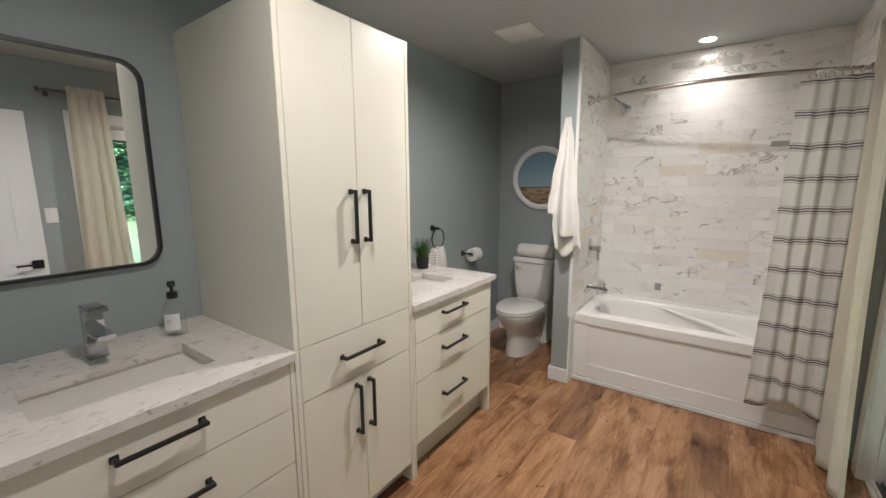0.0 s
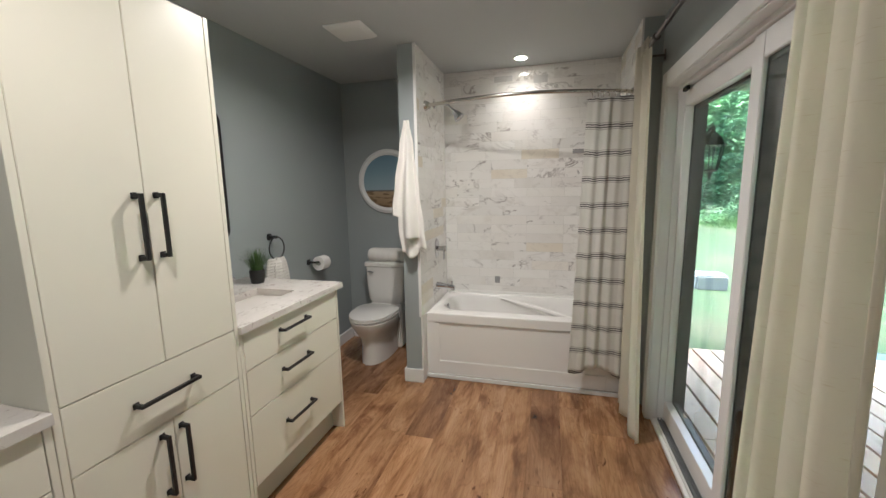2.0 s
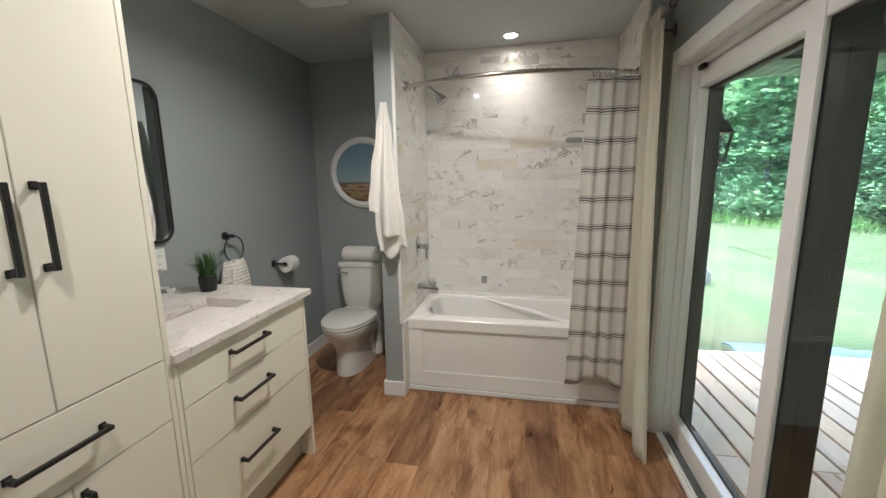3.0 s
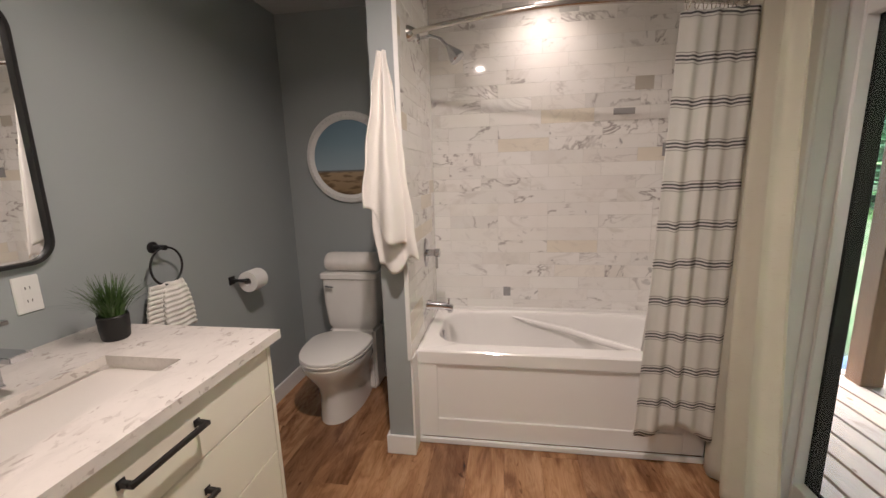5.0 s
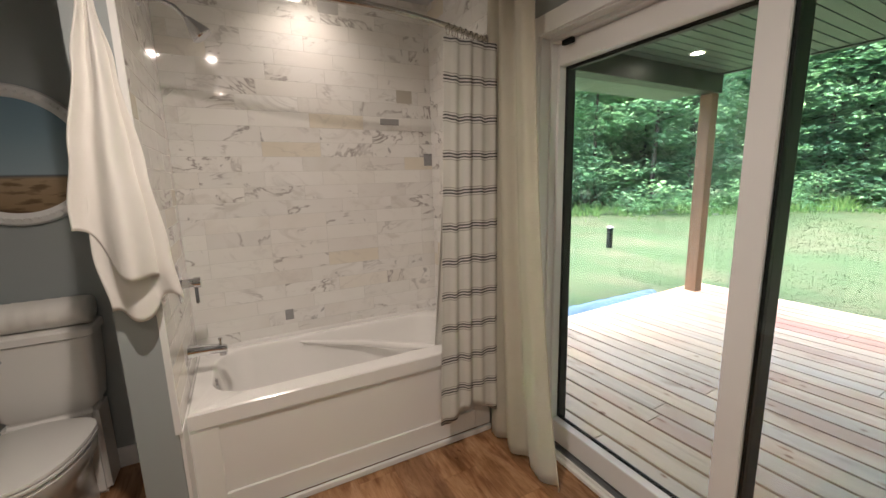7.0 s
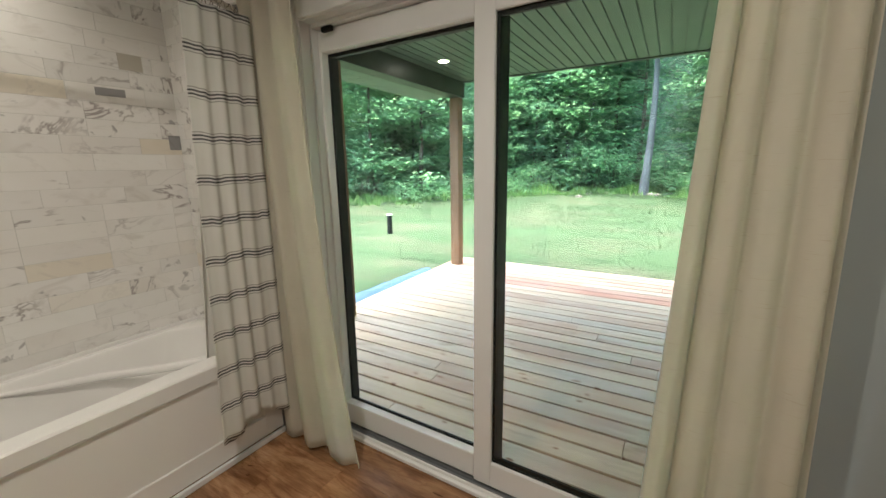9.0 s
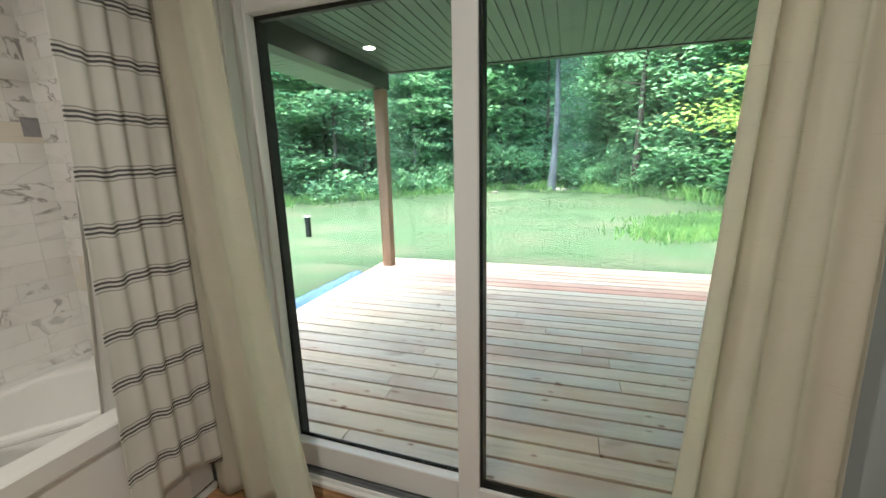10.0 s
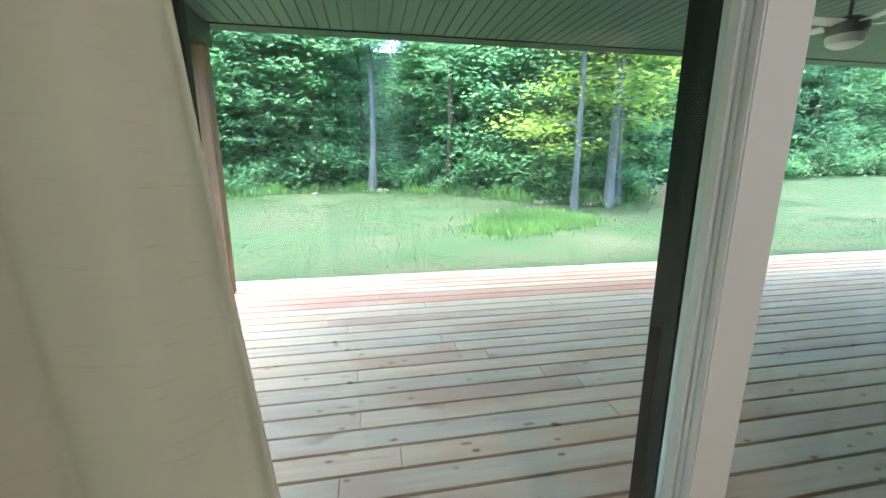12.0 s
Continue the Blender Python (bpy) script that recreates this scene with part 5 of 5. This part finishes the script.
tree(12.6, -5.5, 9, 0.32, 2.0, 4, M_LEAFY, M_BARK, "slender pale-trunked maple with yellow-green leaves", trunk=0.10, size=0.07, lean=0.02, crook=0.4)
tree(15.9, -9.2, 10, 0.5, 2.2, 5, M_LEAFY, M_BARK, "leaning pale-trunked tree among bare twigs", trunk=0.14, lean=0.06)
tree(17.6, -0.6, 11, 0.35, 2.4, 6, M_LEAF, M_BARKD, "dark-trunked tree deeper in the woods", trunk=0.14)

wood_rng = np.random.default_rng(11)
protos = []
for k, (lv, bk, h, w, lab) in enumerate([(M_LEAF, M_BARKD, 9, 2.0, "leafy green tree of the woods"), (M_LEAF, M_BARK, 8, 1.9, "leafy green tree with a grey trunk"), (M_LEAFD, M_BARKD, 9, 1.7, "dark green fir-like tree of the woods")]):
    protos.append(tree(60 + 5 * k, 60, h, 0.06, w, 30 + k, lv, bk, lab, trunk=0.10, tiers=105, per=44, size=0.105 if k < 2 else 0.085, flat=0.3))
used = set()
for x, y in ((20.6, 7.0), (22.4, 7.9), (19.6, 8.0), (24.2, 8.4), (21.6, 9.4), (23.5, 6.6)):
    copy_thing(protos[int(wood_rng.integers(0, 3))], pose(x, y, ground_z(x, y) - 0.05, 0, 0, wood_rng.uniform(0, 360)))
for row, (off, step) in enumerate(((1.9, 0.29), (4.2, 0.34), (7.2, 0.40), (10.5, 0.42))):
    s = 0.1 + 0.1 * row
    while s < len(EDGE) - 1:
        p, out = along(s)
        q = p + out * (off + wood_rng.uniform(-0.7, 0.9))
        k = int(wood_rng.integers(0, 3))
        m = pose(q.x, q.y, ground_z(q.x, q.y) - 0.05, 0, 0, wood_rng.uniform(0, 360)) @ Matrix.Scale(float(wood_rng.uniform(0.85, 1.25)), 4)
        if k in used:
            c = copy_thing(protos[k], m)
            c.scale = m.to_scale()
        else:
            used.add(k)
            protos[k].matrix_basis = m
        s += step * wood_rng.uniform(0.8, 1.2) * (1.0 if s < 8.5 else 0.6)


def bush(x, y, h, w, seed, m, lab):
    rng = np.random.default_rng(seed)
    root = base("bush", x, y, ground_z(x, y) - 0.03, lab, "bush", "bushes at the wood's edge")
    bm = bmesh.new()
    centres = []
    for k in range(16):
        a, r, z = rng.uniform(0, 6.28), w * rng.uniform(0.1, 1) ** 0.7, h * rng.uniform(0.15, 1)
        e = Vector((math.cos(a) * r, math.sin(a) * r, z * (1 - 0.4 * r / w)))
        rod([(0.05 * math.cos(a), 0.05 * math.sin(a), 0), e * 0.5 + Vector((0, 0, 0.1)), e], 0.008, 4, bm=bm)
        centres.append(tuple(e))
    part("stems", bm, M_BARKD, root)
    cloud_part("foliage", leaf_cloud(centres, 62, 0.07, rng, 0.6, 0.28), m, root)
    return root


bushes = [bush(70, 70 + 3 * k, h, w, 50 + k, m, lab) for k, (h, w, m, lab) in enumerate([(2.0, 1.0, M_LEAF, "low green bush at the wood's edge"), (1.0, 0.8, M_LEAF, "small green bush in the grass"), (2.5, 1.1, M_LEAFD, "dark green bush under the trees")])]
used = set()
s = 0.1
while s < len(EDGE) - 1:
    for off in (0.3, 1.6):
        p, out = along(s)
        q = p + out * (off + wood_rng.uniform(-0.35, 0.5))
        k = int(wood_rng.integers(0, 3))
        m = pose(q.x, q.y, ground_z(q.x, q.y) - 0.03, 0, 0, wood_rng.uniform(0, 360)) @ Matrix.Scale(float(wood_rng.uniform(0.7, 1.3)), 4)
        if k in used:
            c = copy_thing(bushes[k], m)
            c.scale = m.to_scale()
        else:
            used.add(k)
            bushes[k].matrix_basis = m
    s += 0.19 * wood_rng.uniform(0.8, 1.2) * (1.0 if s < 8.5 else 0.5)

M_FAR = plain("far_woods", (0.03, 0.065, 0.035), 0.95, vary=0.6, scale=0.5, bump=0)
bm = bmesh.new()
ringv = []
for k in range(73):
    a = radians(-100 + 200 * k / 72)
    r = 62 + 4 * noise.noise(Vector((k * 0.5, 1, 0)))
    ringv.append([bm.verts.new((r * math.cos(a) + 4 * noise.noise(Vector((k * 0.6, j, 5))), r * math.sin(a), -1 + j * 3.0 + noise.noise(Vector((k * 0.9, j, 0))) * 2 * (j > 0))) for j in range(7)])
for p, q in zip(ringv, ringv[1:]):
    for j in range(6):
        bm.faces.new((p[j], q[j], q[j + 1], p[j + 1]))
part("backdrop", bm, M_FAR, None, "dark mass of far woods", "structure", smooth="all")

# brush and stones at the wood's edge, grass
twigs = bmesh.new()
rnd = random.Random(9)
for i in range(420):
    p, out = along(rnd.uniform(1.6, 8.6))
    q = p - out * rnd.uniform(-0.4, 0.9)
    a, ln, up = rnd.uniform(0, 6.28), rnd.uniform(0.2, 0.9), rnd.uniform(0, 0.35)
    z = ground_z(q.x, q.y) + 0.01
    rod([(q.x, q.y, z), (q.x + math.cos(a) * ln * 0.5, q.y + math.sin(a) * ln * 0.5, z + up * 0.6), (q.x + math.cos(a) * ln, q.y + math.sin(a) * ln, z + up * 0.5)], 0.012, 4, bm=twigs, radii=[0.014, 0.01, 0.004])
part("dead_branches", twigs, M_BARK, None, "dry grey branches lying along the wood's edge", "stuff")
M_STONE = plain("pale_stone", (0.16, 0.14, 0.12), 0.85, vary=0.25, scale=3, bump=0.5, by_object=True)
stone_bm = bmesh.new()
bmesh.ops.create_icosphere(stone_bm, subdivisions=2, radius=0.16)
for v in stone_bm.verts:
    v.co *= 1 + 0.35 * noise.noise(v.co * 9)
    v.co.z *= 0.6
stone = part("stone", stone_bm, M_STONE, None, "pale rough stone in the grass at the wood's edge", smooth="all")
tagged(stone, category="stone", group="stones at the wood's edge")
stone.location = (16.6, 4.9, ground_z(16.6, 4.9))
for i in range(80):
    p, out = along(rnd.uniform(1.9, 8.4) if i < 34 else rnd.uniform(7.6, 9.3))
    q = p - out * (rnd.uniform(-0.1, 1.0) if i < 34 else rnd.uniform(-0.8, 1.6))
    copy_thing(stone, pose(q.x, q.y, ground_z(q.x, q.y) + 0.02, 0, 0, rnd.uniform(0, 360)) @ Matrix.Scale(rnd.uniform(0.4, 1.5), 4)).scale = (1, 1, 1)

blades = np.random.default_rng(5)
N = 90000
bx = 4.95 + 13 * blades.uniform(0, 1, N) ** 1.5
by = blades.uniform(-12, 11, N)
hz = blades.uniform(0.006, 0.018, N) * (1 + 0.03 * (bx - 5))
tufts = [(8.4 + 1.8 * i / 6, -0.2 - 2.4 * ((i * 37) % 7) / 7) for i in range(7)]
for tx, ty in tufts:
    near = np.exp(-((bx - tx) ** 2 + (by - ty) ** 2) / 0.5)
    hz = hz * (1 + 0.4 * near)
patchy = np.array([noise.noise(Vector((float(a) * 0.35, float(c) * 0.35, 7))) for a, c in zip(bx, by)])
hz = hz * np.where(patchy > 0.12, 0.35, 1.0)
bz = np.array([ground_z(float(a), float(c)) for a, c in zip(bx, by)])
ang = blades.uniform(0, 6.28, N)
wd = 0.006 + 0.0009 * (bx - 5)
ln = blades.normal(0, 0.4, (N, 2)) * hz[:, None]
tri = np.stack([np.stack([bx - np.cos(ang) * wd, by - np.sin(ang) * wd, bz - 0.005], 1), np.stack([bx + np.cos(ang) * wd, by + np.sin(ang) * wd, bz - 0.005], 1), np.stack([bx + ln[:, 0], by + ln[:, 1], bz + hz], 1)], 1).reshape(-1, 3)
me = bpy.data.meshes.new("grass")
me.from_pydata(tri.tolist(), [], np.arange(N * 3).reshape(N, 3).tolist())
me.materials.append(leafy("grass_blades", [(0, (0.022, 0.050, 0.013)), (0.5, (0.032, 0.066, 0.018)), (1, (0.046, 0.082, 0.024))]))
tagged(new("grass", me), "short green lawn grass", kind="stuff")

WN = 26000
ws = blades.uniform(0.6, 9.4, WN)
wp = np.array([(lambda q: (q[0].x, q[0].y, q[1].x, q[1].y))(along(float(v))) for v in ws])
wo = blades.normal(0.1, 0.75, WN)
wx, wy = wp[:, 0] + wp[:, 2] * wo, wp[:, 1] + wp[:, 3] * wo
TN = 5200
pick = blades.integers(0, len(tufts), TN)
wx = np.concatenate([wx, np.array(tufts)[pick, 0] + blades.normal(0, 0.33, TN)])
wy = np.concatenate([wy, np.array(tufts)[pick, 1] + blades.normal(0, 0.33, TN)])
WN += TN
clump = np.array([noise.noise(Vector((float(a) * 0.8, float(c) * 0.8, 3))) for a, c in zip(wx, wy)])
wh = blades.uniform(0.10, 0.42, WN) * np.clip(0.8 + 1.8 * clump, 0.15, 2.2)
wh[-TN:] = blades.uniform(0.06, 0.22, TN)
wz = np.array([ground_z(float(a), float(c)) for a, c in zip(wx, wy)])
wa, ww = blades.uniform(0, 6.28, WN), blades.uniform(0.012, 0.028, WN)
wl = blades.normal(0, 0.35, (WN, 2)) * wh[:, None]
weed = np.stack([np.stack([wx, wy, wz - 0.01], 1), np.stack([wx + wl[:, 0] * 0.5 - np.cos(wa) * ww, wy + wl[:, 1] * 0.5 - np.sin(wa) * ww, wz + wh * 0.55], 1), np.stack([wx + wl[:, 0], wy + wl[:, 1], wz + wh], 1), np.stack([wx + wl[:, 0] * 0.5 + np.cos(wa) * ww, wy + wl[:, 1] * 0.5 + np.sin(wa) * ww, wz + wh * 0.55], 1)], 1).reshape(-1, 3)
cloud_part("weeds", weed, leafy("weed_leaves", [(0, (0.10, 0.20, 0.07)), (0.5, (0.17, 0.30, 0.11)), (1, (0.27, 0.38, 0.16))]), None, "tall green weeds along the wood's edge")

M_SOIL = plain("bare_soil", (0.08, 0.06, 0.044), 0.95, vary=0.4, scale=3.5, bump=0.8, fine=25)
mound = base("soil_mound", 13.9, -9.0, 0, "low bank of bare brown soil strewn with stones", "soil mound")
bm = bmesh.new()
g = []
for i in range(33):
    row = []
    for j in range(45):
        u, v = i / 16 - 1, j / 22 - 1
        r = min(1.0, math.sqrt(u * u + v * v))
        x, y = 1.6 * u, 3.0 * v
        z = ground_z(13.9 + x, -9.0 + y) - 0.06 + 0.62 * (1 - r * r) ** 1.3 + 0.12 * (1 - r) * noise.noise(Vector((x * 2.2, y * 2.2, 1)))
        row.append(bm.verts.new((x, y, z)))
    g.append(row)
for i in range(32):
    for j in range(44):
        bm.faces.new((g[i][j], g[i + 1][j], g[i + 1][j + 1], g[i][j + 1]))
part("soil", bm, M_SOIL, mound, smooth="all")
for i in range(46):
    u, v = rnd.uniform(-0.85, 0.5), rnd.uniform(-0.85, 0.85)
    r = min(1.0, math.sqrt(u * u + v * v))
    x, y = 13.9 + 1.6 * u, -9.0 + 3.0 * v
    z = ground_z(x, y) - 0.04 + 0.62 * (1 - r * r) ** 1.3
    pebble = rnd.uniform(0.2, 0.6)
    copy_thing(stone, pose(x, y, z, 0, 0, rnd.uniform(0, 360))).scale = (pebble, pebble * rnd.uniform(0.7, 1.2), pebble)

M_BLOCK = plain("pale_grey_stone", (0.30, 0.31, 0.32), 0.85, vary=0.2, scale=5, bump=0.5)
block = base("stone_block", 2.78, 7.15, ground_z(2.78, 7.15), "pale grey rough stone block lying in the lawn", "stone block")
bm = box(-0.23, -0.16, -0.04, 0.23, 0.16, 0.24, bev=0.03)
bmesh.ops.subdivide_edges(bm, edges=bm.edges[:], cuts=2, use_grid_fill=True)
for v in bm.verts:
    v.co += 0.02 * noise.noise_vector(v.co * 7)
part("rock", bm, M_BLOCK, block, smooth=True)

stake = base("marker_post", 6.85, 7.02, ground_z(6.85, 7.02), "short dark wooden marker post with a pale cap in the lawn", "post")
part("shaft", box(-0.045, -0.045, -0.05, 0.045, 0.045, 0.44, bev=0.004), M_BLACKV, stake)
part("cap", box(-0.052, -0.052, 0.44, 0.052, 0.052, 0.47, bev=0.006), M_PLASTIC, stake, "pale cap")
tarp = base("tarp", 3.1, 4.16, -0.15, "blue tarp lying on the ground beside the deck", "tarp")
bm = bmesh.new()
g = [[bm.verts.new((-1.1 + 2.2 * i / 20, -0.14 + 0.28 * j / 8, 0.03 + 0.03 * noise.noise(Vector((i * 0.7, j * 0.7, 3))) + 0.05 * math.sin(j * 0.4))) for j in range(9)] for i in range(21)]
for i in range(20):
    for j in range(8):
        bm.faces.new((g[i][j], g[i + 1][j], g[i + 1][j + 1], g[i][j + 1]))
ob = part("sheet", bm, M_BLUE, tarp, smooth="all")
ob.modifiers.new("thick", "SOLIDIFY").thickness = 0.01

# ---- tiles, planks, boards ----
def piece_mesh(name, w, d, h, material, bev=0.0012):
    bm = box(0, 0, 0, w, d, h)
    if bev:
        top = [e for e in bm.edges if all(v.co.z > h / 2 for v in e.verts)]
        bmesh.ops.bevel(bm, geom=top, offset=bev, segments=1, affect="EDGES")
    me = bpy.data.meshes.new(name)
    bm.to_mesh(me)
    bm.free()
    me.materials.append(material)
    return me


cache = {}


def lay(name, parent, w, d, h, material, m, bev=0.0012):
    key = (name, round(w, 4), round(d, 4), round(h, 4), material.name)
    if key not in cache:
        cache[key] = piece_mesh(name, w, d, h, material, bev)
    ob = new(name, cache[key])
    ob.parent = parent
    ob.matrix_basis = m
    return tagged(ob, kind="")


def tiled(length, z0, z1, parent, place, seed, greys=()):
    """Running rows of long tiles, 0.305 by 0.0785, joints 2 mm."""
    rnd = random.Random(seed)
    th, tl = 0.0785, 0.305
    z = z0
    while z < z1 - 0.01:
        h = min(th, z1 - z)
        x = -rnd.choice((0.0, 0.1, 0.15, 0.2, 0.25))
        while x < length - 0.004:
            a, b = max(0, x), min(length, x + tl)
            if b - a > 0.02:
                mat_here = M_TILE_GREY if any(a - 0.001 <= gx <= b and z <= gz < z + h for gx, gz in greys) else M_TILE
                if mat_here is M_TILE_GREY and b - a > 0.12:
                    mat_here = M_TILE
                lay("tile", parent, b - a - 0.002, h - 0.002, 0.008, mat_here, place(a + 0.001, z + 0.001), 0.0008)
            x += tl
        z += th


tiles_n = structure("wall_tub_north", box(-0.663, YB - 0.0035, 0.53, XT + 0.008, YB + 0.008, ZC - 0.001), M_GROUT, "white marble tiled wall behind the tub with grey veins")
tiled(1.415, 0.52, ZC - 0.002, tiles_n, lambda a, z: Matrix(((1, 0, 0, -0.655 + a), (0, 0, -1, YB + 0.003), (0, 1, 0, z), (0, 0, 0, 1))), 1)
tiles_w = structure("wall_tub_west", box(-0.663, 2.665, 0.50, -0.6562, YB - 0.0035, ZC - 0.001), M_GROUT, "white marble tiled wall with the shower fittings")
tiled(0.755, 0.52, ZC - 0.002, tiles_w, lambda a, z: Matrix(((0, 0, 1, -0.6625), (1, 0, 0, 2.667 + a), (0, 1, 0, z), (0, 0, 0, 1))), 2)
tiles_e = structure("wall_tub_east", box(XT - 0.0022, 2.702, 0.50, XT + 0.008, YB - 0.0035, ZC - 0.001), M_GROUT, "white marble tiled wall at the tub's other end")
tiled(0.72, 0.52, ZC - 0.002, tiles_e, lambda a, z: Matrix(((0, 0, -1, XT + 0.0045), (-1, 0, 0, YB - 0.001 - a), (0, 1, 0, z), (0, 0, 0, 1))), 3)
for tx, tz, tw, th in ((0.70, 1.487, 0.058, 0.0745), (0.42, 1.729, 0.118, 0.036), (-0.21, 0.623, 0.045, 0.06), (0.10, 2.30, 0.11, 0.06), (-0.22, 2.33, 0.15, 0.045), (0.53, 1.86, 0.10, 0.0745)):
    lay("tile", tiles_n, tw, th, 0.0015, M_TILE_GREY if tz < 1.8 else M_TILE_MID, Matrix(((1, 0, 0, tx), (0, 0, -1, YB - 0.0048), (0, 1, 0, tz), (0, 0, 0, 1))), 0)

PW, PL = 0.181, 1.22
rnd = random.Random(21)
col = 0
x = XL
while x < XO - 0.17:
    w = min(PW, XO - 0.16 - x)
    y = YF - 1.6 - rnd.uniform(0, PL)
    while y < YB:
        a, b = max(y, YF - 1.6), min(y + PL, YB)
        if b - a > 0.05 and not (x + w < -0.95 and b < 0.0):
            lay("plank", floor, w - 0.0006, b - a - 0.0006, 0.012, M_FLOOR, pose(x, a, -0.012), 0.0004)
        y += PL
    x += PW

BW = 0.1463
rnd = random.Random(31)
x = DX0
while x < DX1 - 0.02:
    y = DY1 + 0.02
    first = True
    while y > DY0:
        ln = rnd.uniform(1.2, 3.4) if first else 3.66
        first = False
        lo = max(y - ln, DY0)
        lay("deck_board", deck, BW - 0.016, y - lo - 0.003, 0.038, M_DECK_RED if 3.95 < x < 4.7 and rnd.random() < 0.8 else M_DECK, pose(x, lo, ZD - 0.038), 0.0025)
        y = lo
    x += BW
